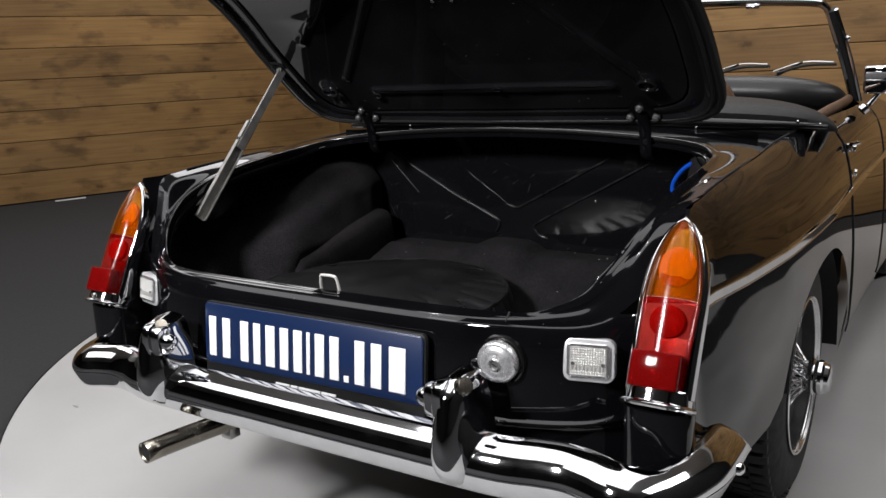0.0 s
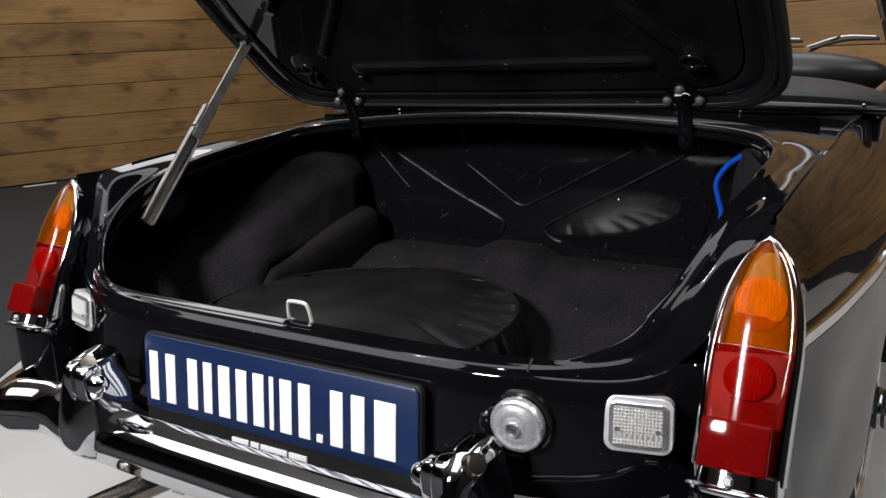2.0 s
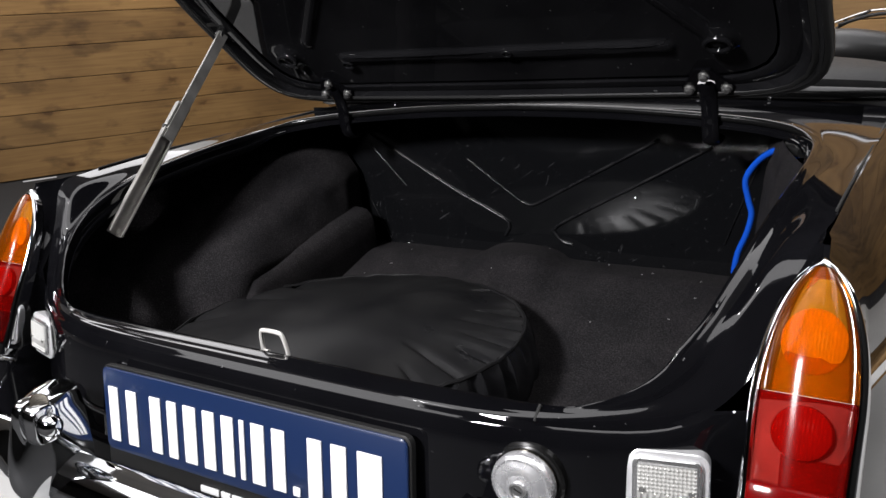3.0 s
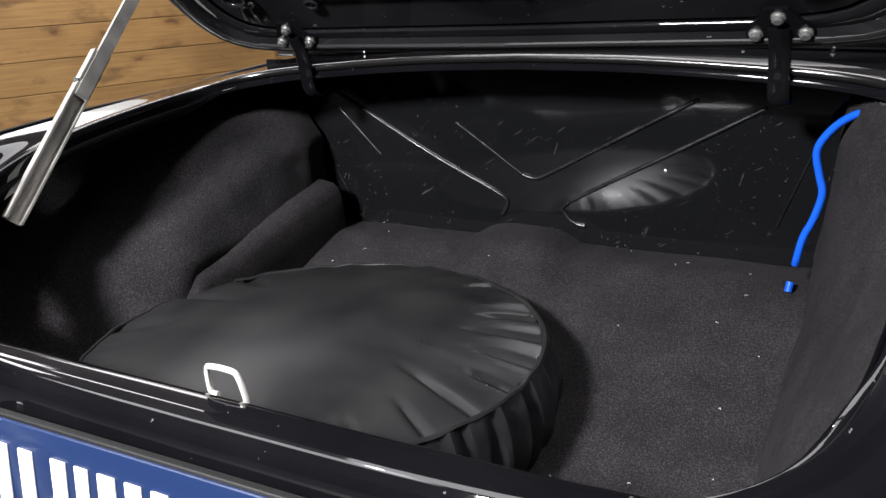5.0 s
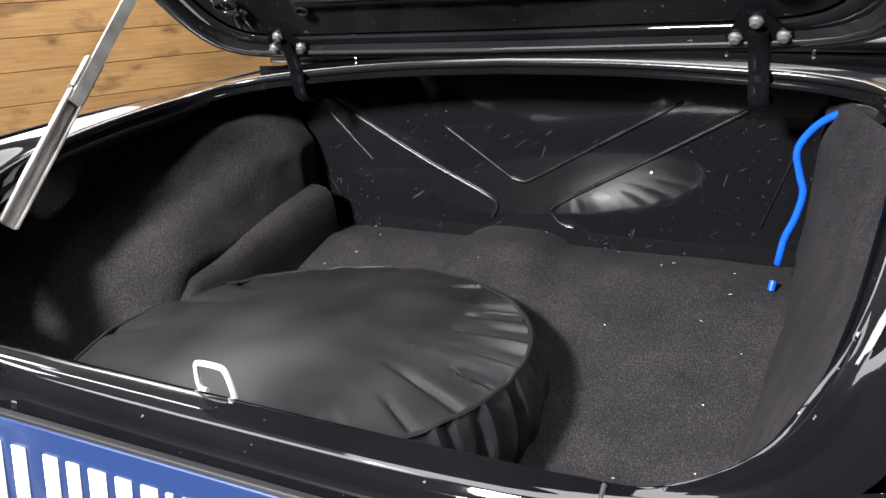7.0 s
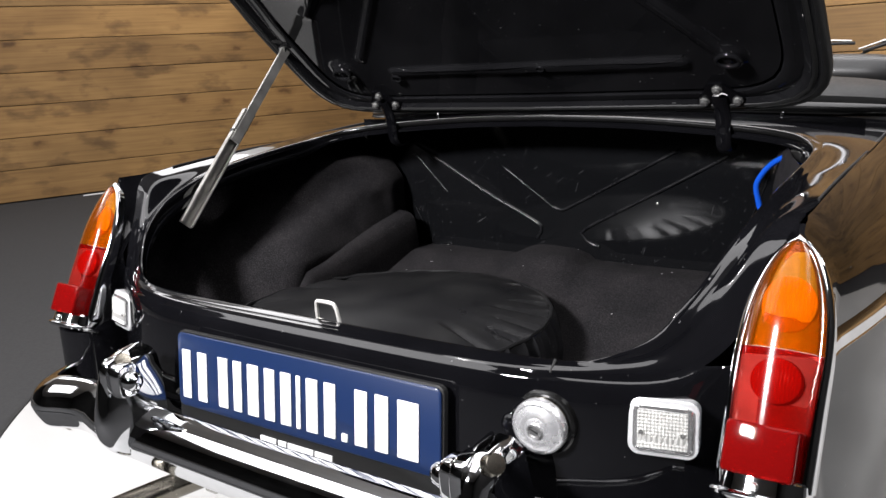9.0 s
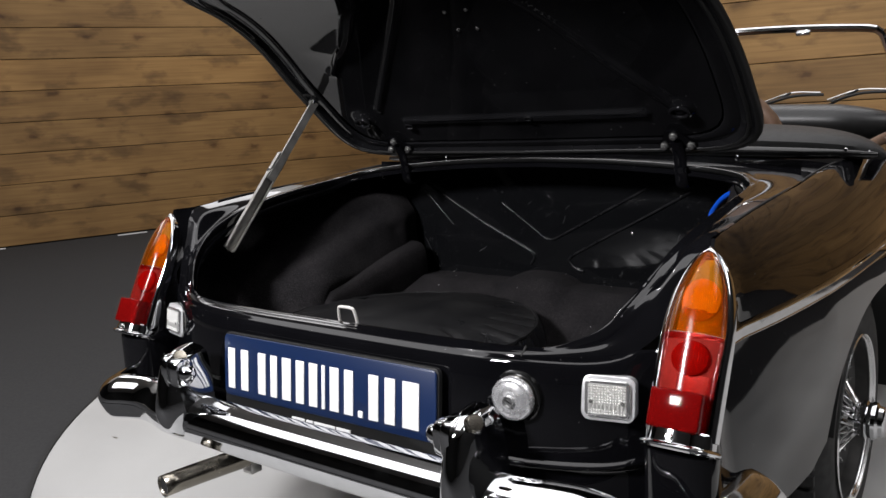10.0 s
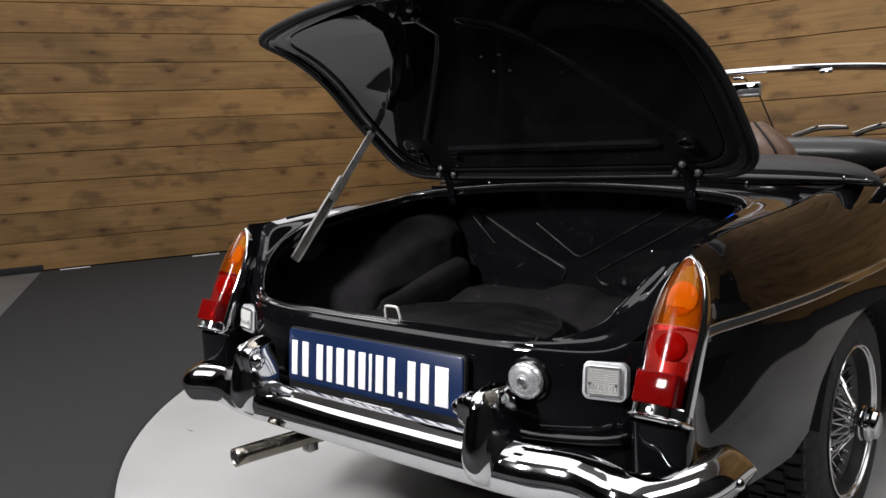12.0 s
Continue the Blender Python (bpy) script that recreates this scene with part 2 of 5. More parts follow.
M_DISC = noisy(material("light_grey_turntable", rough=0.45), (0.34, 0.34, 0.335), (0.41, 0.41, 0.40), 2.2, 9, rough=(0.38, 0.55))
M_DARKGAP = material("dark_gap", (0.006, 0.006, 0.006), 0.8)
M_CEIL = noisy(material("grey_ceiling", rough=0.9, spec=0.2), (0.38, 0.38, 0.38), (0.45, 0.45, 0.44), 2.0)
# pale finish of the reflector bands added above the planks
M_UPPER = noisy(material("pale_reflector", rough=0.8), (0.62, 0.61, 0.59), (0.70, 0.69, 0.67), 2.5, 6)
M_DRAPE = noisy(material("black_drape", rough=0.95, spec=0.1), (0.006, 0.006, 0.006), (0.014, 0.014, 0.014), 6, 4, (3, 3, 0.4))
M_CONCRETE = noisy(material("grey_concrete", rough=0.7), (0.085, 0.08, 0.075), (0.13, 0.125, 0.115), 3, 9)
M_NICKEL = noisy(material("dull_nickel", rough=0.25, metal=1.0), (0.26, 0.24, 0.20), (0.36, 0.33, 0.28), 20, rough=(0.18, 0.32))
M_STAY = noisy(material("worn_zinc_steel", rough=0.4, metal=0.6), (0.34, 0.33, 0.31), (0.52, 0.51, 0.48), 30, rough=(0.26, 0.5))
M_ZINC = material("bright_zinc", (0.78, 0.76, 0.72), 0.35, 0.35)
M_SPOKE = material("polished_wire", (0.78, 0.78, 0.78), 0.20, 0.8)
# rim barrel chrome, with the dark tyre it mirrors put into its colour
M_BARREL = noisy(material("darkened_chrome", rough=0.4, metal=0.8), (0.05, 0.05, 0.05), (0.09, 0.088, 0.085), 20, rough=(0.3, 0.5))
M_FRAME = noisy(material("satin_chrome", rough=0.35, metal=0.6), (0.74, 0.74, 0.75), (0.84, 0.84, 0.85), 40, rough=(0.28, 0.40))
M_SPARKLE = material("bare_metal", (0.68, 0.68, 0.66), 0.22, 0.9)


# ---- mesh helpers ----
def obj(name, bm, mat, parent=None, label="", smooth=True):
    me = bpy.data.meshes.new(name)
    bm.normal_update()
    bm.to_mesh(me)
    bm.free()
    me.materials.append(mat)
    if smooth:
        for p in me.polygons:
            p.use_smooth = True
        me.set_sharp_from_angle(angle=radians(38))
    ob = new(name, me)
    ob.parent = parent
    if label:
        ob["label"] = label
    return ob


def part(name, bm, mat, parent, label="", smooth=True):
    return obj(name, bm, mat, parent, label, smooth)


def box(x0, x1, y0, y1, z0, z1, bevel=0.0, seg=2):
    bm = bmesh.new()
    bmesh.ops.create_cube(bm, size=1)
    for v in bm.verts:
        v.co = Vector(((x0 + x1) / 2 + v.co.x * (x1 - x0), (y0 + y1) / 2 + v.co.y * (y1 - y0), (z0 + z1) / 2 + v.co.z * (z1 - z0)))
    if bevel:
        bmesh.ops.bevel(bm, geom=bm.edges[:], offset=bevel, segments=seg, affect="EDGES", profile=0.5)
    return bm


def grid(points, close_u=False, close_v=False, bm=None):
    """A quad sheet through rows of points."""
    bm = bm or bmesh.new()
    vs = [[bm.verts.new(p) for p in row] for row in points]
    nu, nv = len(vs), len(vs[0])
    for i in range(nu if close_u else nu - 1):
        for j in range(nv if close_v else nv - 1):
            a, b = vs[i][j], vs[i][(j + 1) % nv]
            c, d = vs[(i + 1) % nu][(j + 1) % nv], vs[(i + 1) % nu][j]
            if len({a, b, c, d}) == 4:
                bm.faces.new((a, b, c, d))
    return bm


def curve(points, n):
    """A smooth line through the points, in n steps of even length."""
    p = np.array(points, float)
    p = np.vstack([2 * p[0] - p[1], p, 2 * p[-1] - p[-2]])
    out = []
    for i in range(1, len(p) - 2):
        for t in np.linspace(0, 1, 24, endpoint=False):
            out.append(0.5 * (2 * p[i] + (p[i + 1] - p[i - 1]) * t + (2 * p[i - 1] - 5 * p[i] + 4 * p[i + 1] - p[i + 2]) * t**2
                              + (3 * p[i] - p[i - 1] - 3 * p[i + 1] + p[i + 2]) * t**3))
    out.append(p[-2])
    out = np.array(out)
    d = np.r_[0, np.cumsum(np.linalg.norm(np.diff(out, axis=0), axis=1))]
    s = np.linspace(0, d[-1], n)
    return np.stack([np.interp(s, d, out[:, k]) for k in range(out.shape[1])], 1)


def knots(points, per):
    """A smooth line through the points, with the same number of steps between every two of them."""
    p = np.array(points, float)
    p = np.vstack([2 * p[0] - p[1], p, 2 * p[-1] - p[-2]])
    out = []
    for i in range(1, len(p) - 2):
        for t in np.linspace(0, 1, per, endpoint=False):
            out.append(0.5 * (2 * p[i] + (p[i + 1] - p[i - 1]) * t + (2 * p[i - 1] - 5 * p[i] + 4 * p[i + 1] - p[i + 2]) * t**2
                              + (3 * p[i] - p[i - 1] - 3 * p[i + 1] + p[i + 2]) * t**3))
    out.append(p[-2])
    return np.array(out)


def lerp_table(table):
    """A smooth function of one value from a short table."""
    xs = np.array([r[0] for r in table], float)
    ys = np.array([r[1] for r in table], float)
    m = np.gradient(ys, xs)

    def f(x):
        x = min(max(x, xs[0]), xs[-1])
        i = min(int(np.searchsorted(xs, x, side="right")) - 1, len(xs) - 2)
        h = xs[i + 1] - xs[i]
        t = (x - xs[i]) / h
        return ((2 * t**3 - 3 * t**2 + 1) * ys[i] + (t**3 - 2 * t**2 + t) * h * m[i]
                + (-2 * t**3 + 3 * t**2) * ys[i + 1] + (t**3 - t**2) * h * m[i + 1])
    return f


def tube(path, radius, n=10, cap=True, bm=None, squash=None):
    """A round bar along a line of points; radius may be a list."""
    p = [Vector(q) for q in path]
    rows = []
    up, side = Vector((0, 0, 1)), None
    for i, q in enumerate(p):
        d = (p[min(i + 1, len(p) - 1)] - p[max(i - 1, 0)]).normalized()
        if side is None:
            side = d.cross(up)
            if side.length < 1e-3:
                side = d.cross(Vector((1, 0, 0)))
        else:
            side = side - d * side.dot(d)
        side.normalize()
        top = side.cross(d)
        r = radius[i] if isinstance(radius, (list, tuple)) else radius
        a, b = squash or (1, 1)
        rows.append([q + side * (a * r * math.cos(2 * math.pi * k / n)) + top * (b * r * math.sin(2 * math.pi * k / n)) for k in range(n)])
    own = bm is None
    bm = bm or bmesh.new()
    vs = [[bm.verts.new(c) for c in row] for row in rows]
    for i in range(len(vs) - 1):
        for k in range(n):
            bm.faces.new((vs[i][k], vs[i][(k + 1) % n], vs[i + 1][(k + 1) % n], vs[i + 1][k]))
    if cap:
        bm.faces.new(vs[0][::-1])
        bm.faces.new(vs[-1])
    return bm


def sweep(path, section, closed_section=True, up=(0, 0, 1), cap=True):
    """A flat section (side, height) carried along a line of points."""
    p = [Vector(q) for q in path]
    rows = []
    for i, q in enumerate(p):
        d = (p[min(i + 1, len(p) - 1)] - p[max(i - 1, 0)]).normalized()
        side = d.cross(Vector(up)).normalized()
        top = side.cross(d)
        rows.append([q + side * a + top * b for a, b in section])
    bm = grid(rows, close_v=closed_section)
    if cap and closed_section:
        bm.verts.ensure_lookup_table()
        n = len(section)
        bm.faces.new(bm.verts[:n][::-1])
        bm.faces.new(bm.verts[-n:])
    return bm


def lathe(profile, n=32, axis="x", sign=1):
    """A turned shape: profile of (along, radius) about an axis."""
    rows = []
    for a, r in profile:
        row = []
        for k in range(n):
            c, s = r * math.cos(2 * math.pi * k / n), r * math.sin(2 * math.pi * k / n)
            row.append({"x": (sign * a, c, s), "y": (c, sign * a, s), "z": (c, s, sign * a)}[axis])
        rows.append(row)
    bm = grid(rows, close_v=True)
    bmesh.ops.remove_doubles(bm, verts=bm.verts[:], dist=1e-5)
    bmesh.ops.recalc_face_normals(bm, faces=bm.faces[:])
    return bm


def mirror_x(bm):
    """Adds the other half of a half mesh that lies at x >= 0."""
    geom = bmesh.ops.duplicate(bm, geom=bm.verts[:] + bm.edges[:] + bm.faces[:])
    for g in geom["geom"]:
        if isinstance(g, bmesh.types.BMVert):
            g.co.x = -g.co.x
    bmesh.ops.reverse_faces(bm, faces=[g for g in geom["geom"] if isinstance(g, bmesh.types.BMFace)])
    bmesh.ops.remove_doubles(bm, verts=bm.verts[:], dist=0.0005)
    return bm


def moved(bm, m):
    bmesh.ops.transform(bm, matrix=m, verts=bm.verts[:])
    return bm


def thick(ob, t, offset=-1.0):
    mod = ob.modifiers.new("thickness", "SOLIDIFY")
    mod.thickness, mod.offset = t, offset
    return ob


def dark_inside(ob, mat):
    """The inner skin of a thickened sheet takes its own finish."""
    ob.data.materials.append(mat)
    mod = ob.modifiers["thickness"]
    mod.material_offset = mod.material_offset_rim = 1
    return ob


def thing(name, label, category, at=(0, 0, 0)):
    ob = new(name)
    ob.location = at
    return tagged(ob, label, category)


# ---- the hall: floor, turntable, ceiling, plank walls ----
floor = obj("floor", box(-7.6, 4.6, -5.6, 6.3, -0.2, -0.010), M_CONCRETE, smooth=False)
tagged(floor, "bare grey concrete studio floor", "floor", kind="structure")
mat_bm = bmesh.new()
corners = [(-6.62, 2.09), (-4.6, 0.93), (-4.6, -5.15), (4.3, -5.15), (4.3, 4.95), (-2.5, 4.95), (-4.95, 6.05)]
low = [mat_bm.verts.new((x, y, -0.0095)) for x, y in corners]
high = [mat_bm.verts.new((x, y, -0.004)) for x, y in corners]
mat_bm.faces.new(high)
for i in range(len(corners)):
    j = (i + 1) % len(corners)
    mat_bm.faces.new((low[i], low[j], high[j], high[i]))
carpet = obj("floor_carpet", mat_bm, M_FLOOR, smooth=False)
tagged(carpet, "dark grey carpet laid over the studio floor", "carpet", kind="structure")
disc = obj("turntable", lathe([(-0.1, 0.0), (-0.1, 2.5), (-0.004, 2.5), (0.0, 2.496), (0.0, 0.0)], 160, "z"), M_DISC, smooth=True)
disc.location = (0.09, 2.12, 0.0)
tagged(disc, "large light grey painted turntable disc set flush in the floor", "turntable", kind="structure")
ring = obj("trim", lathe([(-0.05, 2.502), (0.0, 2.502), (0.0, 2.516), (-0.05, 2.516)], 160, "z"), M_DARKGAP)
ring.location = (0.09, 2.12, 0.0)
tagged(ring, "black gap ring round the turntable edge", "trim", kind="structure")
ceiling = obj("ceiling", box(-7.6, 4.6, -5.6, 6.3, 3.9, 4.1), M_CEIL, smooth=False)
tagged(ceiling, "plain pale grey ceiling of the studio hall", "ceiling", kind="structure")

PLANK, TOP = 0.266, 3.9
PLANK_MESHES = {}


def plank_mesh(length):
    key = round(length, 2)
    if key not in PLANK_MESHES:
        bm = box(0, length, -0.012, 0.012, 0.003, PLANK - 0.002, 0.003, 1)
        me = bpy.data.meshes.new("plank")
        bm.to_mesh(me)
        bm.free()
        me.materials.append(M_WOOD)
        PLANK_MESHES[key] = me
    return PLANK_MESHES[key]


WALLS = []


def plank_wall(name, a, b, plank_rows=10):
    """A wall of level planks from a to b, its face to the left of that way."""
    a, b = Vector((*a, 0)), Vector((*b, 0))
    length = (b - a).length
    turn = math.atan2(b.y - a.y, b.x - a.x)
    wall = obj(name, box(0, length, -0.16, -0.014, 0, TOP), M_DARKGAP, smooth=False)
    wall.matrix_world = pose(a.x, a.y, 0, 0, 0, math.degrees(turn))
    tagged(wall, "studio wall clad in brown stained knotty pine planks", "wall", kind="structure")
    # unseen pale band, added above the planks for the bodywork to mirror
    part("upper_wall", box(0, length, -0.0135, 0.004, plank_rows * PLANK + 0.006, TOP), M_UPPER, wall, "unseen pale band over the planks, added for reflections", smooth=False)
    WALLS.append((wall, length, plank_rows))
    return wall


# corners of the hall, its inside to the left of each way
CORNER, BEND = (-4.95, 6.05), (-2.5, 4.95)
skirt = obj("baseboard", box(0, 2.2, -0.012, 0.03, -0.01, 0.055, 0.004), M_DARKGAP)
skirt.matrix_world = pose(-6.545, 2.06, 0, 0, 0, 248.2)
tagged(skirt, "black strip along the foot of the plank wall", "baseboard", kind="structure")
plank_wall("wall_north", (4.3, 4.95), BEND, 14)
plank_wall("wall_northwest", BEND, CORNER)
plank_wall("wall_west", CORNER, (-7.35, 0.05))
# unseen walls, added in black so that paint and chrome mirror dark there
for name, ends in (("wall_southwest", (-7.5, -7.35, -5.2, 0.05)), ("wall_south", (-7.35, 4.3, -5.35, -5.2)), ("wall_east", (4.3, 4.45, -5.2, 5.1))):
    dark = obj(name, box(*ends, 0, TOP), M_DRAPE, smooth=False)
    tagged(dark, "unseen wall in black drape, added to keep reflections dark", "wall", kind="structure")

# ---- the car ----
AXLE_REAR, AXLE_FRONT, WHEEL_R = 0.935, 3.247, 0.300
car = thing("roadster", "black classic open roadster with chrome trim, boot lid propped open", "car")

# lines of the right half of the body, by the distance y from the tail
crest_x = lerp_table([(0.16, 0.650), (0.4, 0.648), (0.85, 0.645), (1.3, 0.655), (2.1, 0.655), (2.6, 0.60), (3.2, 0.56), (3.75, 0.50)])
crest_z = lerp_table([(0.16, 0.818), (0.27, 0.832), (0.42, 0.843), (0.65, 0.852), (0.85, 0.864), (1.3, 0.872), (2.1, 0.868), (2.6, 0.865), (3.2, 0.83), (3.75, 0.70)])
side_x = lerp_table([(0.05, 0.688), (0.13, 0.707), (0.25, 0.727), (0.45, 0.744), (0.9, 0.755), (1.5, 0.745), (2.4, 0.745), (3.2, 0.750), (3.5, 0.72), (3.75, 0.60)])


def arch(y):
    """The lower edge of the flank: sill or wheel arch."""
    for axle in (AXLE_REAR + 0.01, AXLE_FRONT):
        back, d = 0.385 if axle < 2 else 0.22, y - axle
        if -0.45 < d <= 0:
            return back + (0.600 - back) * max(0.0, 1 - abs(d / 0.45) ** 2.1) ** 0.55
        if 0 < d < 0.46:
            return 0.215 + 0.385 * max(0.0, 1 - abs(d / 0.46) ** 2.1) ** 0.55
    return 0.385 if y < AXLE_REAR else 0.215


LAMP_H, LAMP_BASE, LAMP_LEAN = 0.270, Vector((0.655, 0.049, 0.569)), 25.5


def lamp_width(s):
    """Half width of the lamp at the share s of its height."""
    if s < 0.45:
        return 0.047 + 0.0022 * s
    return 0.048 * max(0.0, 1 - ((s - 0.45) / 0.55) ** 2.2) ** 0.60


def tail_y(z):
    """How far forward the wing's end lies at a height: the tail leans with the lamp."""
    return LAMP_BASE.y + max(0.0, z - LAMP_BASE.z) * math.tan(radians(LAMP_LEAN))


def flank(y, n=18):
    """The section from the wing's crest down to the lower edge."""
    cx, cz, sx = crest_x(y), crest_z(y), side_x(y)
    low = arch(y)
    near = min(1.0, max(0.0, (0.55 - y) / 0.4))
    pts = [(cx, cz), (cx + 0.018, cz - 0.005), (cx + (sx - cx) * 0.62, cz - 0.062), (sx - 0.014 - 0.010 * near, cz - 0.155), (sx - 0.003 - 0.010 * near, 0.58), (sx, 0.47), (sx - 0.001, 0.38), (sx - 0.008, 0.28), (sx - 0.030, 0.20)]
    line = curve(pts, 120)
    keep = [p for p in line if p[1] >= low - 1e-6]
    d = np.r_[0, np.cumsum(np.linalg.norm(np.diff(np.array(keep), axis=0), axis=1))]
    keep = np.array(keep)
    s = np.linspace(0, d[-1], n)
    out = np.stack([np.interp(s, d, keep[:, 0]), np.interp(s, d, keep[:, 1])], 1)
    out[-1][1] = low
    return out


def flank_x(y, z):
    """The body's half width at a place on its side."""
    line = flank(y)
    return float(np.interp(-z, [-p[1] for p in line], [p[0] for p in line]))


def flank_rows():
    ys = sorted(set([0.26, 0.30, 0.35, 0.42, 0.5, 0.56, 3.72, 3.75]) | set(np.round(np.linspace(0.58, 3.68, 110), 3)))
    rows = []
    for y in ys:
        rows.append([(x, y, z) for x, z in flank(y)])
    # the end towards the tail follows the leaning lamp
    lead = []
    for k in (0.0, 0.2, 0.4, 0.6, 0.8):
        row = []
        for x, y, z in rows[0]:
            back = (tail_y(z) + 0.050) * (1 - k) + y * k
            row.append((max(flank_x(back, z), LAMP_BASE.x + 0.012) if z < rows[0][0][2] - 0.002 else crest_x(back), back, z - 0.35 * (crest_z(0.26) - crest_z(max(0.16, back))) * max(0.0, (z - 0.70) / 0.13)))
        lead.append(row)
    return lead + rows


FLANK = flank_rows()


def deck_ring():
    """The strip between boot opening and wings, tail top and cockpit: rows from the rim outward."""
    rim = knots([(0, 0.046, 0.657), (0.25, 0.047, 0.657), (0.39, 0.051, 0.659), (0.462, 0.070, 0.667), (0.515, 0.105, 0.692), (0.546, 0.150, 0.736), (0.562, 0.205, 0.774), (0.570, 0.28, 0.802),
                 (0.574, 0.37, 0.821), (0.576, 0.47, 0.835), (0.573, 0.59, 0.847), (0.556, 0.675, 0.854), (0.505, 0.728, 0.865), (0.40, 0.752, 0.876), (0.2, 0.768, 0.888), (0, 0.773, 0.892)], 6)
    outer = knots([(0, 0.016, 0.6475), (0.25, 0.019, 0.6475), (0.40, 0.034, 0.6480), (0.53, 0.083, 0.650), (0.592, 0.130, 0.690), (0.613, 0.170, 0.755), (0.639, 0.215, 0.820), (0.647, 0.28, 0.832),
                   (0.648, 0.38, 0.8405), (0.648, 0.48, 0.8460), (0.646, 0.61, 0.8515), (0.645, 0.78, 0.861), (0.641, 0.965, 0.8675), (0.46, 0.998, 0.880), (0.22, 0.998, 0.890), (0, 0.998, 0.893)], 6)
    rows = []
    for r, o in zip(rim, outer):
        r, o = Vector(r), Vector(o)
        flat = (o - r).length
        row = []
        for k in (0, 0.02, 0.04, 0.07, 0.10, 0.14, 0.18, 0.22, 0.27, 0.32, 0.37, 0.42, 0.47, 0.52, 0.56, 0.60, 0.66, 0.74, 0.83, 0.92, 1):
            p = r.lerp(o, k)
            p.z += 0.006 * flat * 4 * k * (1 - k)
            # the wing's top slopes evenly from its crest, then falls into the opening
            across, fall, u = math.hypot(o.x - r.x, o.y - r.y), o.z - r.z, 1 - k
            steep = min(1.0, max(0.0, (0.37 - r.y) / 0.12)) * min(1.0, max(0.0, (r.y - 0.11) / 0.06))
            if steep > 0:
                first = 0.20 * 0.42 * across
                e = min(1.0, max(0.0, (u - 0.42) / 0.42))
                bent = o.z - (0.20 * across * u if u < 0.42 else first + (fall - first) * e * e * (3 - 2 * e))
                p.z += (bent - p.z) * steep
            # behind the boot the deck is one even crown
            even = min(1.0, max(0.0, (r.y - 0.60) / 0.08)) * min(1.0, k / 0.15)
            p.z += (0.893 - 0.0255 * (p.x / 0.645) ** 2 + 0.03 * (p.y - 1.0) - p.z) * even
            # the tail's lip lies flat, then rolls over
            level = min(1.0, max(0.0, (0.095 - r.y) / 0.03))
            if level > 0:
                e = min(1.0, max(0.0, (k - 0.42) / 0.58))
                p.z += (r.z - 0.0012 * k - (r.z - 0.0012 - o.z) * (1 - math.sqrt(1 - e * e)) - p.z) * level
            # round the corner the lip keeps its width and its rolled edge
            near = (p - r).length
            turn = min(1.0, max(0.0, (r.y - 0.055) / 0.02)) * min(1.0, max(0.0, (0.19 - r.y) / 0.08))
            if turn > 0 and near > 0:
                e = min(1.0, max(0.0, (near - 0.017) / 0.013))
                p.z += 0.0055 * turn * min(1.0, near / 0.003) * (1 - e * e * (3 - 2 * e))
            # a rolled bead stands round the opening
            if near < 0.012:
                p.z += (0.0045 if r.y > 0.19 else 0.0020 + 0.0025 * max(0.0, (r.y - 0.12) / 0.07)) * (1 - near / 0.012) ** 0.5
            row.append(p)
        # the rim turns down into the gutter
        inward = Vector((r.x - o.x, r.y - o.y, 0)).normalized()
        wide = 1.0 + 0.9 * min(1.0, max(0.0, (0.16 - r.y) / 0.08))
        deep = 1.0 - 0.55 * min(1.0, max(0.0, (r.y - 0.62) / 0.07))
        gutter = [(0.0175, -0.030), (0.0175, -0.023), (0.0170, -0.0185), (0.0155, -0.0165), (0.0140, -0.0175), (0.0128, -0.0205), (0.0100, -0.0215), (0.0092, -0.018), (0.0088, -0.008), (0.0082, -0.002), (0.0066, 0.0025), (0.0040, 0.0045), (0.0015, 0.0050)]
        low = 0.0025 if r.y < 0.12 else 0.0
        row = [r + inward * (a * wide) + Vector((0, 0, b * deep if b < 0 else b - low)) for a, b in gutter] + row
        rows.append(row)
    # even out the corner between boot and lamp, leaving both borders as they are
    first = len(rows[0]) - 21
    sheet = np.array([[tuple(p) for p in row] for row in rows])
    hold = np.zeros(sheet.shape[:2])
    for i in range(1, len(rows) - 1):
        if rim[i][0] > 0.42:
            # beside the lip's corner its rolled edge stays
            free = first + (8 if rim[i][1] < 0.19 else 8 - 4 * min(1.0, (rim[i][1] - 0.19) / 0.06))
            for j in range(first, sheet.shape[1] - 1):
                hold[i, j] = min(1.0, max(0.0, (j - free) / 4), (sheet.shape[1] - 1 - j) / 2) * min(1.0, (rim[i][0] - 0.42) / 0.08)
    gentle = np.array([[min(1.0, max(0.0, (p[1] - 0.50) / 0.08)) for p in rim]]).T
    for turn in range(160):
        mean = sheet.copy()
        mean[1:-1, 1:-1] = 0.3 * (sheet[:-2, 1:-1] + sheet[2:, 1:-1]) + 0.2 * (sheet[1:-1, :-2] + sheet[1:-1, 2:])
        sheet += (mean - sheet) * (0.7 * hold * (1.0 if turn < 10 else gentle))[:, :, None]
    rows = [[Vector(p) for p in row] for row in sheet]
    return rows, rim, outer


RING, RIM, OUTER = deck_ring()


def corner_at(z):
    """Where the boot's corner lies at a height: the wing's end runs into it."""
    pts = [p for p in OUTER if p[0] > 0.585 and p[1] < 0.26]
    if z < pts[0][2]:
        return (0.600, 0.124)
    return tuple(float(np.interp(z, [p[2] for p in pts], [p[c] for p in pts])) for c in (0, 1))


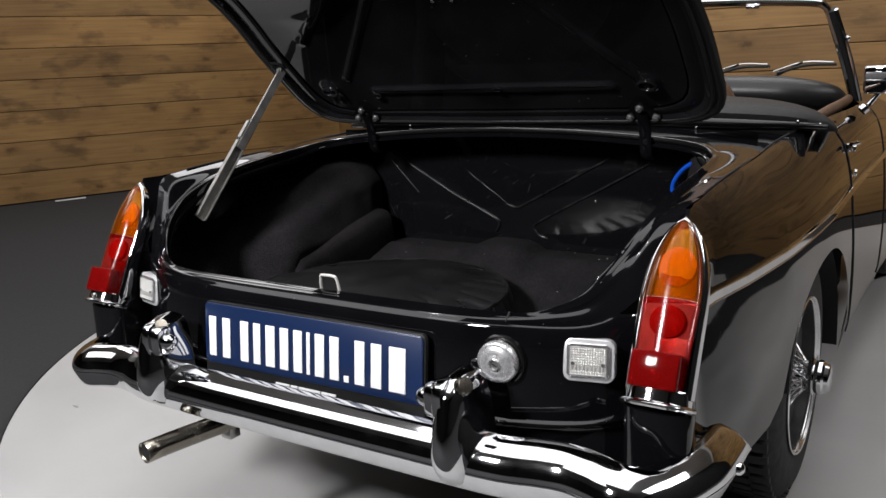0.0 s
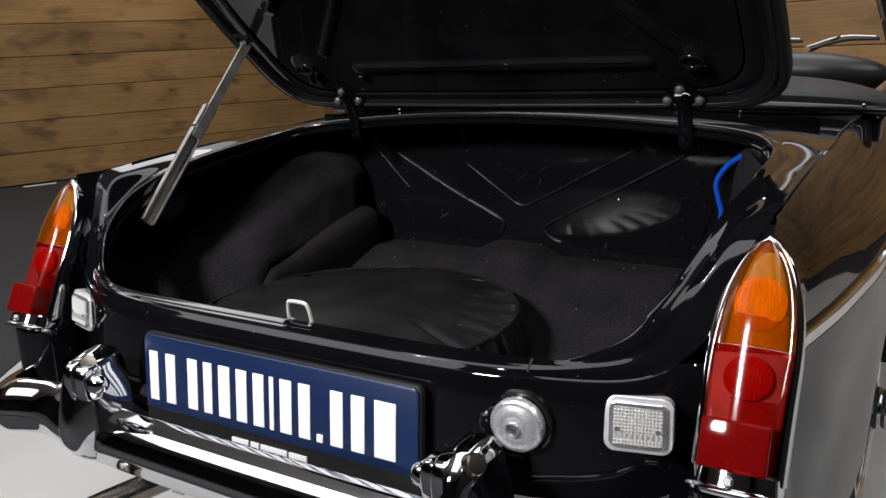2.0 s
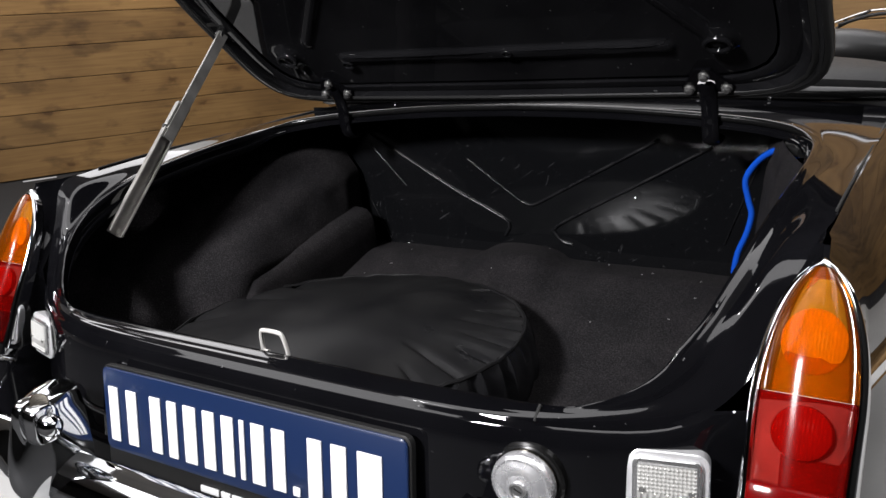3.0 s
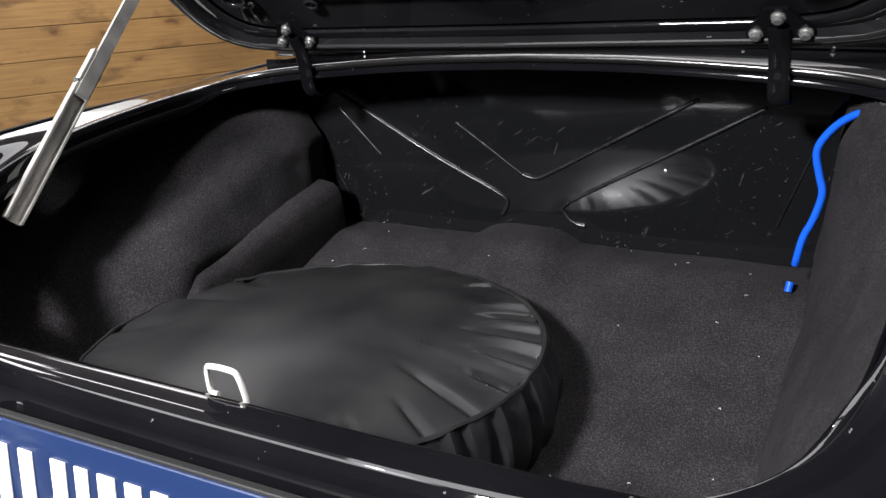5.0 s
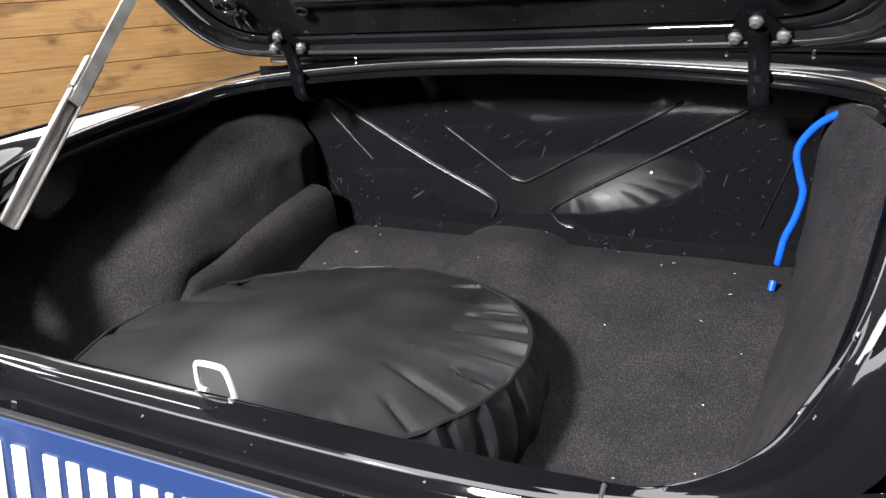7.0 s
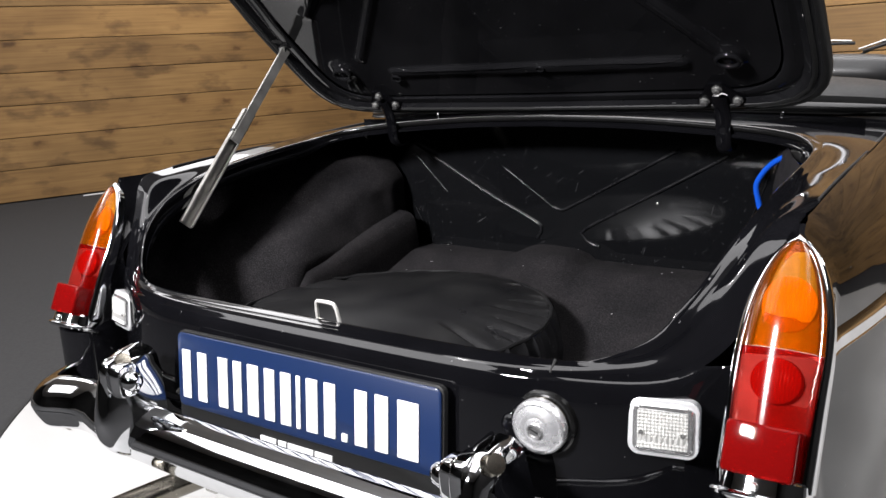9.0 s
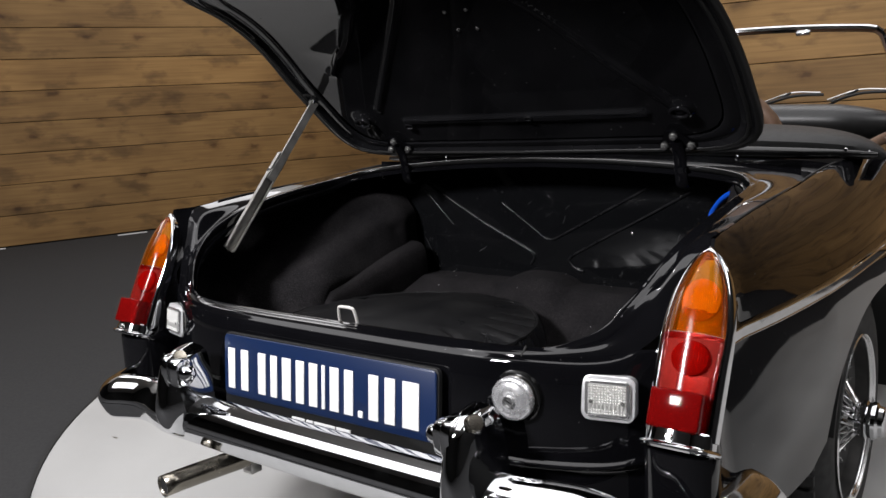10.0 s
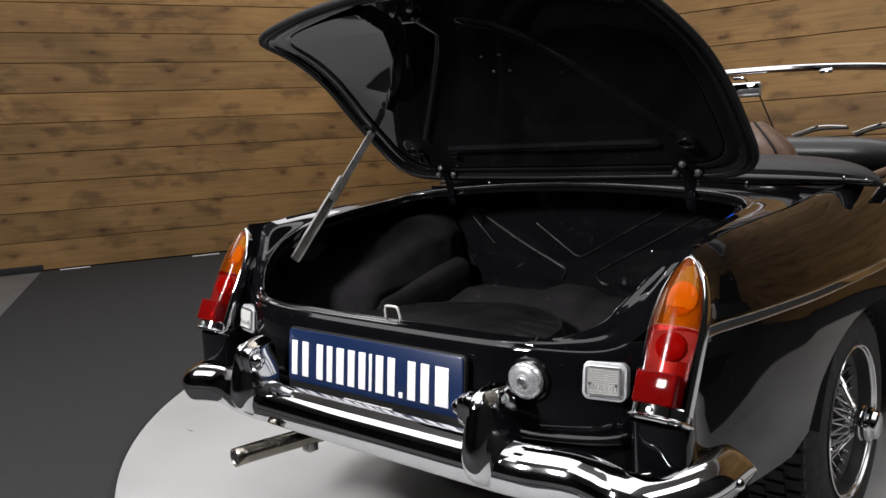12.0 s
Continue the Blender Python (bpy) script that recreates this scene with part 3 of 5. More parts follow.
def wing_end():
    """The end of the wing: a face behind the lamp, a rounded column under it."""
    rows = []
    for x, y, z in FLANK[0]:
        yr = tail_y(z)
        share = (z - LAMP_BASE.z) / (LAMP_H * math.cos(radians(LAMP_LEAN)))
        w = max(0.003, lamp_width(min(max(share, 0), 1.0)) + (0.006 if share < 0 else 0.0))
        depth = 0.040 if share < 0 else 0.0
        mid = LAMP_BASE.x
        row = [(x, y, z), (x * 0.4 + (mid + w) * 0.6, y * 0.5 + (yr + 0.008) * 0.5, z)]
        for a in np.linspace(0, math.pi, 13):
            c, sn = math.cos(a), math.sin(a)
            row.append((mid + w * math.copysign(abs(c) ** 0.85, c), yr + 0.004 - depth * sn ** 0.7, z))
        meet = corner_at(z)
        row.append((mid - w - 0.003, yr + 0.012, z))
        row.append((mid * 0.5 - w * 0.5 + meet[0] * 0.5, yr * 0.4 + meet[1] * 0.6, z))
        row.append((meet[0] - 0.001, meet[1] + 0.001, z))
        rows.append(row)
    return rows


def tail_panel():
    rows = []
    for i in range(0, len(OUTER)):
        x, y, z = OUTER[i]
        if x > 0.575:
            break
        row = []
        for k in (0, 0.006, 0.014, 0.026, 0.045, 0.12, 0.25, 0.4, 0.52, 0.537, 0.552, 0.564, 0.577, 0.592, 0.607, 0.622, 0.7, 0.85, 1):
            zz = z + (0.36 - z) * k
            bulge = -0.004 * math.sin(math.pi * min(1.0, k * 1.15))
            bead = -0.009 * max(0.0, 1 - ((k - 0.564) / 0.028) ** 2) + (0.012 * min(1.0, (k - 0.564) / 0.04) if k > 0.564 else 0.0)
            row.append((x, y + bulge + bead - 0.020 * k - 0.006 * math.sqrt(min(1.0, k / 0.045)), zz))
        rows.append(row)
    x, y, z = rows[-1][0]
    rows.append([(0.600, 0.124, q[2]) for q in rows[-1]])
    return rows


def bonnet():
    rows = []
    for y in np.linspace(2.12, 3.75, 26):
        cx, cz = crest_x(y), crest_z(y)
        row = []
        for k in np.linspace(0, 1, 12):
            row.append((cx * k, y, cz + 0.075 * (1 - k * k) * (1 if y < 3.3 else max(0.2, 1 - (y - 3.3) / 0.6)) - 0.018 * math.sin(math.pi * k) ** 2))
        rows.append(row)
    return rows


def nose():
    rows = []
    for k in np.linspace(0, 1, 8):
        row = []
        for x, y, z in FLANK[-1]:
            row.append((x * (1 - k), y + 0.09 * math.sin(k * math.pi / 2), z))
        rows.append(row)
    return rows


def body_mesh():
    bm = grid(FLANK)
    grid(wing_end(), bm=bm)
    grid(RING, bm=bm)
    grid(tail_panel(), bm=bm)
    grid(bonnet(), bm=bm)
    grid(nose(), bm=bm)
    bmesh.ops.remove_doubles(bm, verts=bm.verts[:], dist=0.0006)
    mirror_x(bm)
    bmesh.ops.recalc_face_normals(bm, faces=bm.faces[:])
    return bm


body = part("body", body_mesh(), M_PAINT, car, "glossy black painted bodywork")


seal_pts = [Vector(p) for p in RIM if p[1] > 0.63]
seal_run = [(p.x, p.y - 0.008, p.z + 0.003) for p in seal_pts] + [(-p.x, p.y - 0.008, p.z + 0.003) for p in seal_pts[::-1][1:]]
seal_thick = [0.0065 * min(1.0, 0.1 + k / 9, 0.1 + (len(seal_run) - 1 - k) / 9) for k in range(len(seal_run))]
part("boot_seal", tube(seal_run, seal_thick, 12), M_SEAL, car, "glossy black rubber boot seal")


# -- boot lining --
def boot_floor_z(x, y):
    """Carpeted floor that climbs towards the bulkhead, with a hump in its middle."""
    z = 0.405 + 0.160 * max(0.0, min(1.0, (y - 0.30) / 0.50)) ** 1.1
    z += 0.024 * max(0.0, 1 - ((x + 0.035) / 0.10) ** 4) * max(0, min(1, (y - 0.66) / 0.12))
    return z + 0.003 * noise.noise(Vector((x * 9, y * 9, 0)))


def boot_lining():
    xs, ys = np.linspace(-0.62, 0.62, 90), np.linspace(0.06, 0.876, 60)
    return grid([[(x, y, boot_floor_z(x, y)) for x in xs] for y in ys])


boot_carpet = part("boot_carpet", boot_lining(), M_CARPET, car, "black felt carpet on the boot floor")


rim_x = lerp_table([(0.05, 0.42), (0.071, 0.475), (0.108, 0.532), (0.15, 0.561), (0.205, 0.573), (0.28, 0.578), (0.59, 0.576), (0.675, 0.558), (0.73, 0.50), (0.78, 0.47), (0.89, 0.47)])
rim_z = lerp_table([(0.05, 0.657), (0.071, 0.667), (0.108, 0.691), (0.15, 0.732), (0.205, 0.771), (0.28, 0.798), (0.37, 0.816), (0.59, 0.844), (0.675, 0.852), (0.73, 0.864), (0.89, 0.88)])


def side_carpet(side):
    """The carpet up the boot's side; on the left it swells over the wheel arch and ends in a cut edge before the bulkhead."""
    rows = []
    for y in np.linspace(0.075, 0.862 if side < 0 else 0.885, 54):
        row = []
        top = rim_z(y) - 0.016
        reach = rim_x(min(y, 0.66)) - 0.004
        for k in np.linspace(0, 1, 44):
            z = 0.40 + k * (top - 0.40)
            if side < 0:
                away = math.hypot(y - 0.935, z - 0.30)
                e = min(1.0, max(0.0, (0.738 - away) / (0.18 + 0.17 * min(1.0, max(0.0, (z - 0.64) / 0.12)))))
                drum = 0.45 * e * e * (3 - 2 * e) + 0.55 * math.sin(e * math.pi / 2)
                shoulder = min(1.0, max(0.0, (0.838 - z) / 0.085))
                x = 0.668 - drum * (1 - 0.10 * min(1.0, max(0.0, (y - 0.80) / 0.06))) * (0.105 - 0.19 * (0.862 - y) * min(1.0, max(0.0, (z - 0.61) / 0.10)) + 0.118 * math.sqrt(shoulder * (2 - shoulder)) + 0.010 * max(0.0, (0.70 - z) / 0.2))
            else:
                spread = 0.035 + 0.120 * min(1.0, max(0.0, (0.80 - y) / 0.30))
                x = min(0.430 + 0.03 * max(0, 0.6 - y) + spread * (max(0.0, z - 0.47) / 0.33) ** 1.15, reach)
            x += 0.0030 * noise.noise(Vector((y * 9, z * 9, side))) + 0.0028 * noise.noise(Vector((y * 24, z * 20, side))) + 0.0016 * noise.noise(Vector((y * 70, z * 60, side)))
            row.append((side * x, y, z))
        rows.append(row)
    if side < 0:
        # the cut edge turns back towards the wing
        rows.append([(x - 0.006, y + 0.004, z) for x, y, z in rows[-1]])
        rows.append([(-0.60, y + 0.004, z) for x, y, z in rows[-1]])
    return grid(rows)


for s in (-1, 1):
    part("side_carpet", side_carpet(s), M_CARPET, car, "black carpet up the boot side")


def carpet_step():
    """A carpet-covered ledge that falls away towards the tail."""
    rows = []
    for y in np.linspace(0.30, 0.822, 40):
        top = 0.657 - 0.21 * max(0, 0.80 - y) - 0.95 * max(0, 0.46 - y) + 0.003 * noise.noise(Vector((y * 12, 3, 1)))
        inner = -0.405 - 0.05 * max(0, 0.8 - y)
        rows.append([(inner + 0.012, y, 0.40), (inner + 0.004, y, top - 0.06), (inner, y, top - 0.025), (inner - 0.006, y, top - 0.011), (inner - 0.016, y, top - 0.003), (inner - 0.03, y, top), (inner - 0.06, y, top + 0.004), (-0.60, y, top + 0.012)])
    bm = grid(rows)
    bmesh.ops.holes_fill(bm, edges=[e for e in bm.edges if e.is_boundary], sides=0)
    return bm


part("carpet_ledge", carpet_step(), M_CARPET, car, "carpeted ledge along the boot side")


def bulkhead_mesh():
    rows = []
    for z in np.linspace(0.50, 0.882, 42):
        row = []
        for x in np.linspace(-0.60, 0.60, 120):
            y = 0.878
            y += 0.0016 * noise.noise(Vector((x * 4, z * 4, 7)))
            row.append((x, y, z))
        rows.append(row)
    return grid(rows)


bulkhead = part("bulkhead", bulkhead_mesh(), M_SCUFFED, car, "scuffed glossy black steel bulkhead with pressed ribs")


def on_bulkhead(x, z):
    return (x, 0.877, z)


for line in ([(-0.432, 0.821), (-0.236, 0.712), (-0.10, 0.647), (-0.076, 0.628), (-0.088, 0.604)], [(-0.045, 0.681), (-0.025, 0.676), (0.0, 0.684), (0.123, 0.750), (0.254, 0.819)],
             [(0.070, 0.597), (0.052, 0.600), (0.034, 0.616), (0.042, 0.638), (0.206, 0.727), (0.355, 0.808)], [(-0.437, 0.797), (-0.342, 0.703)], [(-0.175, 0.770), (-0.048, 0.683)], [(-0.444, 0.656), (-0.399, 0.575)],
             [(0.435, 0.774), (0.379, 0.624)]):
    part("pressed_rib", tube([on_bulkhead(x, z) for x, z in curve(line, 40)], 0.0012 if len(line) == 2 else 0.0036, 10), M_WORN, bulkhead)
for x, z in ((-0.348, 0.563), (-0.156, 0.561), (0.101, 0.562), (0.206, 0.703)):
    part("screw", moved(lathe([(-0.002, 0), (-0.002, 0.0032), (0.001, 0.003), (0.0025, 0)], 8, "y", -1), Matrix.Translation(on_bulkhead(x, z))), M_SPARKLE, bulkhead)


# -- boot lid, propped open --
HINGE = Vector((0, 0.740, 0.912))
LID_UP = 42.0


def lid_outline(n=64):
    """Half of the lid's edge: (across, from hinge edge to free edge)."""
    return curve([(0, 0.004), (0.25, 0.006), (0.45, 0.010), (0.535, 0.032), (0.570, 0.09), (0.577, 0.2), (0.577, 0.30), (0.568, 0.40), (0.552, 0.50), (0.540, 0.58), (0.532, 0.655), (0.515, 0.695), (0.45, 0.725), (0.30, 0.750), (0.15, 0.760), (0, 0.762)], n)


def lid_height(x, v):
    """The underside over the lid's plane: its free end curls down, its sides droop there."""
    end = max(0.0, (v - 0.36) / 0.36)
    return -0.075 * end**2 - 0.09 * (x / 0.55) ** 2 * end**2 * 0.45 + 0.012 * (1 - (x / 0.58) ** 2) * min(1, v / 0.2)


# pressed channels of the inner sheet: lines of (across, from hinge), half width, height
PRESSINGS = [
    ([(0.402, 0.157), (0.314, 0.278), (0.229, 0.414), (0.141, 0.548), (0.06, 0.600)], 0.010, 0.007),
    ([(0.340, 0.124), (0.054, 0.122), (-0.304, 0.127)], 0.009, 0.007),
    ([(-0.37, 0.175), (-0.167, 0.409), (-0.044, 0.550), (-0.036, 0.590), (-0.050, 0.630)], 0.007, 0.005),
    ([(-0.42, 0.320), (-0.300, 0.425), (-0.207, 0.528), (-0.160, 0.590), (-0.143, 0.630)], 0.009, 0.007),
]
DIMPLES = [(0.423, 0.137, 0.036, 0.014), (-0.442, 0.143, 0.036, 0.014), (-0.306, 0.112, 0.014, 0.009), (0.056, 0.124, 0.012, 0.010)]


PRESSED = [(curve(pts, 9), w, h) for pts, w, h in PRESSINGS]


def lid_press(x, v):
    """How far the pressed ribs stand down from the inner sheet."""
    best = 0.0
    for pts, w, h in PRESSED:
        for (ax, av), (bx, bv) in zip(pts, pts[1:]):
            dx, dv = bx - ax, bv - av
            k = min(1.0, max(0.0, ((x - ax) * dx + (v - av) * dv) / (dx * dx + dv * dv)))
            d = math.hypot(x - ax - k * dx, v - av - k * dv)
            if d < w * 1.7:
                e = min(1.0, max(0.0, (1.7 * w - d) / w))
                best = max(best, h * e * e * (3 - 2 * e))
    # the panel beside the stay swells towards its curved rib
    if x < -0.1 and v > 0.30:
        edge, rib = -0.52, float(np.interp(v, [0.32, 0.425, 0.528, 0.63], [-0.42, -0.30, -0.207, -0.143]))
        k = max(0.0, (x - edge) / (rib - edge))
        swell = min(0.11 * (rib - edge), 0.022) * min(1.0, (v - 0.30) / 0.10)
        best = max(best, swell * k * k if k < 1 else swell * max(0.0, 1 - (x - rib) / 0.02))
    for cx, cv, r, h in DIMPLES:
        d = math.hypot(x - cx, v - cv) / r
        if d < 1:
            best = max(best, h * (1 - d * d) ** 2)
    return best


def lid_shell():
    half = lid_outline()
    full = [(x, v) for x, v in half] + [(-x, v) for x, v in half[::-1][1:-1]]
    cv = 0.38
    half_fine = lid_outline(190)
    fine = [(x, v) for x, v in half_fine] + [(-x, v) for x, v in half_fine[::-1][1:-1]]

    def row(k, up):
        return [(x * k, cv + (v - cv) * k, lid_height(x * k, cv + (v - cv) * k) + up) for x, v in full]

    rows = [row(k, 0.016) for k in (0.0, 0.2, 0.4, 0.6, 0.75, 0.88, 0.95, 0.98)] + [row(0.995, 0.014), row(1.0, 0.008), row(1.0, -0.004), row(0.99, -0.007)]
    rows += [row(0.965, -0.007), row(0.955, -0.002), row(0.945, 0.002), row(0.92, 0.0), row(0.90, 0.0), row(0.885, 0.006)]
    bm = grid(rows, close_v=True)
    # the inner sheet with its pressings, row by row across the lid
    grid([[(x * k, cv + (v - cv) * k, lid_height(x * k, cv + (v - cv) * k) + 0.006 - lid_press(x * k, cv + (v - cv) * k)) for x, v in fine] for k in np.linspace(0.885, 0.0, 90)], close_v=True, bm=bm)
    bmesh.ops.remove_doubles(bm, verts=bm.verts[:], dist=1e-5)
    bmesh.ops.recalc_face_normals(bm, faces=bm.faces[:])
    return bm


_a = radians(LID_UP)
LID = Matrix(((1, 0, 0, HINGE.x), (0, -math.cos(_a), math.sin(_a), HINGE.y), (0, math.sin(_a), math.cos(_a), HINGE.z), (0, 0, 0, 1)))


def on_lid(x, v, h=0.0):
    """A place on the underside of the open lid; x to the car's right, v from the hinge edge to the free edge."""
    return LID @ Vector((x, v, lid_height(x, v) - h))


lid = part("boot_lid", moved(lid_shell(), LID), M_DUSTY, car, "open glossy black boot lid")


for x, v in ((0.015, 0.462), (0.069, 0.462), (0.016, 0.406), (0.064, 0.404)):
    c = lathe([(-0.001, 0), (-0.001, 0.005), (0.002, 0.004), (0.003, 0)], 8, "z", -1)
    part("rivet", moved(c, Matrix.Translation(on_lid(x, v, -0.006)) @ LID.to_3x3().to_4x4()), M_SPARKLE, lid, "bare metal rivet")
for x, v in ((-0.08, 0.676), (-0.025, 0.678)):
    c = lathe([(-0.002, 0), (-0.002, 0.008), (0.006, 0.007), (0.008, 0)], 10, "z", -1)
    part("bolt", moved(c, Matrix.Translation(on_lid(x, v)) @ LID.to_3x3().to_4x4()), M_SPARKLE, lid)
part("lock_hook", tube([on_lid(-0.075, 0.660, 0.002), on_lid(-0.071, 0.647, 0.012), on_lid(-0.035, 0.645, 0.014), on_lid(-0.027, 0.642, 0.004)], 0.003, 6), M_SPARKLE, lid)
seal_half = [(x * 0.975, 0.38 + (v - 0.38) * 0.975) for x, v in lid_outline(50)]
seal_line = [on_lid(x, v, 0.004) for x, v in seal_half] + [on_lid(-x, v, 0.004) for x, v in seal_half[::-1]]
part("lid_seal", tube(seal_line, 0.0055, 8), M_TRIM, lid, "black rubber seal")


# thin beads along the pressings and rings round the dimples, added to catch highlights
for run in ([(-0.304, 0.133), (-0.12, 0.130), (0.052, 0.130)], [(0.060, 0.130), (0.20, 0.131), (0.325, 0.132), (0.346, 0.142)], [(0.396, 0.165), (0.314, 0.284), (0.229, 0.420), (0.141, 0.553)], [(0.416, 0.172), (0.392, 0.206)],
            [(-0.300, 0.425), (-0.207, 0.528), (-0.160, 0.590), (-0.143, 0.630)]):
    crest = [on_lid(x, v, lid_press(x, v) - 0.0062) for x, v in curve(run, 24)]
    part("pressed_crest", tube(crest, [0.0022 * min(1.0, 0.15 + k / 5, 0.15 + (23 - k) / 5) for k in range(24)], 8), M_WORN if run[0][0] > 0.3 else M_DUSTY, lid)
for x, v, r in ((0.423, 0.135, 0.014), (-0.442, 0.140, 0.015), (-0.306, 0.112, 0.008), (-0.322, 0.106, 0.005), (0.056, 0.124, 0.006)):
    lip = [on_lid(x + 1.4 * r * math.cos(u), v + r * math.sin(u), lid_press(x, v) - 0.008) for u in np.linspace(0, 2 * math.pi, 33)]
    part("dimple", tube(lip, r * 0.32, 10, cap=False), M_DUSTY, lid)


edge_half = lid_outline(70)
edge_line = [on_lid(x, v, -0.003) for x, v in edge_half] + [on_lid(-x, v, -0.003) for x, v in edge_half[::-1]]
part("lid_edging", tube(edge_line, 0.0095, 10), M_TRIM, lid, "black rubber edging")


# -- hinges and stay --
def hinge(side):
    x = 0.388 * side
    path = [(x, 0.775, 0.842), (x, 0.757, 0.837), (x, 0.741, 0.843), (x, 0.734, 0.862), (x, 0.731, 0.888), (x, 0.722, 0.915), (x, 0.706, 0.938)]
    arm = sweep(curve(path, 30), [(-0.0045, -0.0115), (-0.002, -0.0138), (0.002, -0.0138), (0.0045, -0.0115), (0.0066, -0.006), (0.0074, 0.0), (0.0066, 0.006), (0.0045, 0.0115), (0.002, 0.0138), (-0.002, 0.0138), (-0.0045, 0.0115), (-0.0066, 0.006), (-0.0074, 0.0), (-0.0066, -0.006)], up=(1, 0, 0.001))
    h = part("hinge", arm, M_PAINT, car, "black painted boot hinge")
    plate_line = [(-0.040, 0.020), (0.040, 0.020), (0.042, 0.032), (0.012, 0.076), (-0.012, 0.076), (-0.042, 0.032)]
    bm = bmesh.new()
    for hh in (0.0, 0.005):
        bm.faces.new([bm.verts.new(on_lid(x + a, v, hh)) for a, v in plate_line])
    bmesh.ops.bridge_loops(bm, edges=bm.edges[:])
    bmesh.ops.recalc_face_normals(bm, faces=bm.faces[:])
    part("hinge_plate", bm, M_PAINT, h, smooth=False)
    for dx, v, hh in ((0, 0.062, 0.007), (-0.029, 0.031, 0.007), (0.031, 0.032, 0.007)):
        c = on_lid(x + dx, v, hh)
        b = lathe([(-0.004, 0), (-0.004, 0.0095), (0.000, 0.0095), (0.000, 0.0075), (0.005, 0.0075), (0.007, 0.005), (0.007, 0)], 12, "z")
        part("bolt", moved(b, Matrix.Translation(c) @ LID.to_3x3().to_4x4() @ pose(0, 0, 0, 180, 0, 0)), M_SPARKLE, h, "bare steel bolt")
    return h


hinge(-1)
hinge(1)

STAY_A, STAY_B = Vector((-0.545, 0.240, 0.728)), on_lid(-0.548, 0.235, 0.006)


def stay():
    d = (STAY_B - STAY_A).normalized()
    lower = sweep([STAY_A, STAY_A.lerp(STAY_B, 0.62)], [(-0.0135, 0.008), (-0.0105, 0.008), (-0.0105, -0.004), (0.0105, -0.004), (0.0105, 0.008), (0.0135, 0.008), (0.0135, -0.006), (-0.0135, -0.006)], up=(0.95, 0, 0.3))
    upper = sweep([STAY_A.lerp(STAY_B, 0.45) + Vector((0.006, 0, 0)), STAY_B + Vector((0.006, 0, 0))], [(-0.010, -0.002), (0.010, -0.002), (0.010, 0.004), (-0.010, 0.004)], up=(0.95, 0, 0.3))
    st = part("lid_stay", lower, M_STAY, car, "worn steel telescopic lid stay")
    part("stay_arm", upper, M_STAY, st)
    knob = moved(lathe([(-0.020, 0), (-0.020, 0.006), (0.020, 0.006), (0.020, 0)], 10, "y"), Matrix.Translation(STAY_A.lerp(STAY_B, 0.52)))
    part("stay_pin", knob, M_SPARKLE, st)
    bolt = moved(lathe([(-0.008, 0), (-0.008, 0.008), (0.010, 0.008), (0.010, 0)], 10, "x"), Matrix.Translation(STAY_B))
    part("bolt", bolt, M_SPARKLE, st)


stay()

latch = tube(curve([(-0.014, 0.073, 0.649), (-0.021, 0.073, 0.649), (-0.023, 0.072, 0.655), (-0.020, 0.069, 0.676), (-0.014, 0.068, 0.681), (0.012, 0.068, 0.681), (0.019, 0.069, 0.675), (0.022, 0.072, 0.653), (0.021, 0.073, 0.640)], 50), 0.0030, 8)
part("latch_loop", latch, M_ZINC, car, "bright steel striker loop of the boot lock")

# -- blue cable in the boot corner --
cable = curve([(0.530, 0.715, 0.824), (0.497, 0.755, 0.826), (0.472, 0.768, 0.815), (0.451, 0.775, 0.795), (0.437, 0.778, 0.768), (0.442, 0.78, 0.735), (0.448, 0.78, 0.708), (0.440, 0.78, 0.672), (0.428, 0.78, 0.642), (0.422, 0.78, 0.612), (0.420, 0.785, 0.600)], 60)
part("cable_end", tube([(0.414, 0.775, 0.560), (0.416, 0.780, 0.574)], 0.0055, 10), M_CABLE, car, "end of the blue cable out of the carpet")
loom = part("cable", tube(cable, 0.0055, 10), M_CABLE, car, "blue taped wiring cable")
part("connector", tube(curve([(0.505, 0.735, 0.832), (0.520, 0.715, 0.834), (0.540, 0.690, 0.832)], 12), 0.0085, 10), M_TRIM, loom, "black connector sleeve")
part("connector_clip", tube(curve([(0.510, 0.722, 0.842), (0.523, 0.705, 0.845), (0.534, 0.690, 0.842)], 10), 0.0028, 6), M_SPARKLE, loom)


# -- bumper --
BUMPER_X = 0.021  # the bumper sits a little to the car's right


def bumper_path():
    half = curve([(0.0, -0.080), (0.30, -0.078), (0.42, -0.074), (0.485, -0.060), (0.53, -0.055), (0.575, -0.063), (0.615, -0.072), (0.648, -0.060), (0.676, -0.024), (0.697, 0.03), (0.709, 0.09), (0.711, 0.20)], 110)
    return half


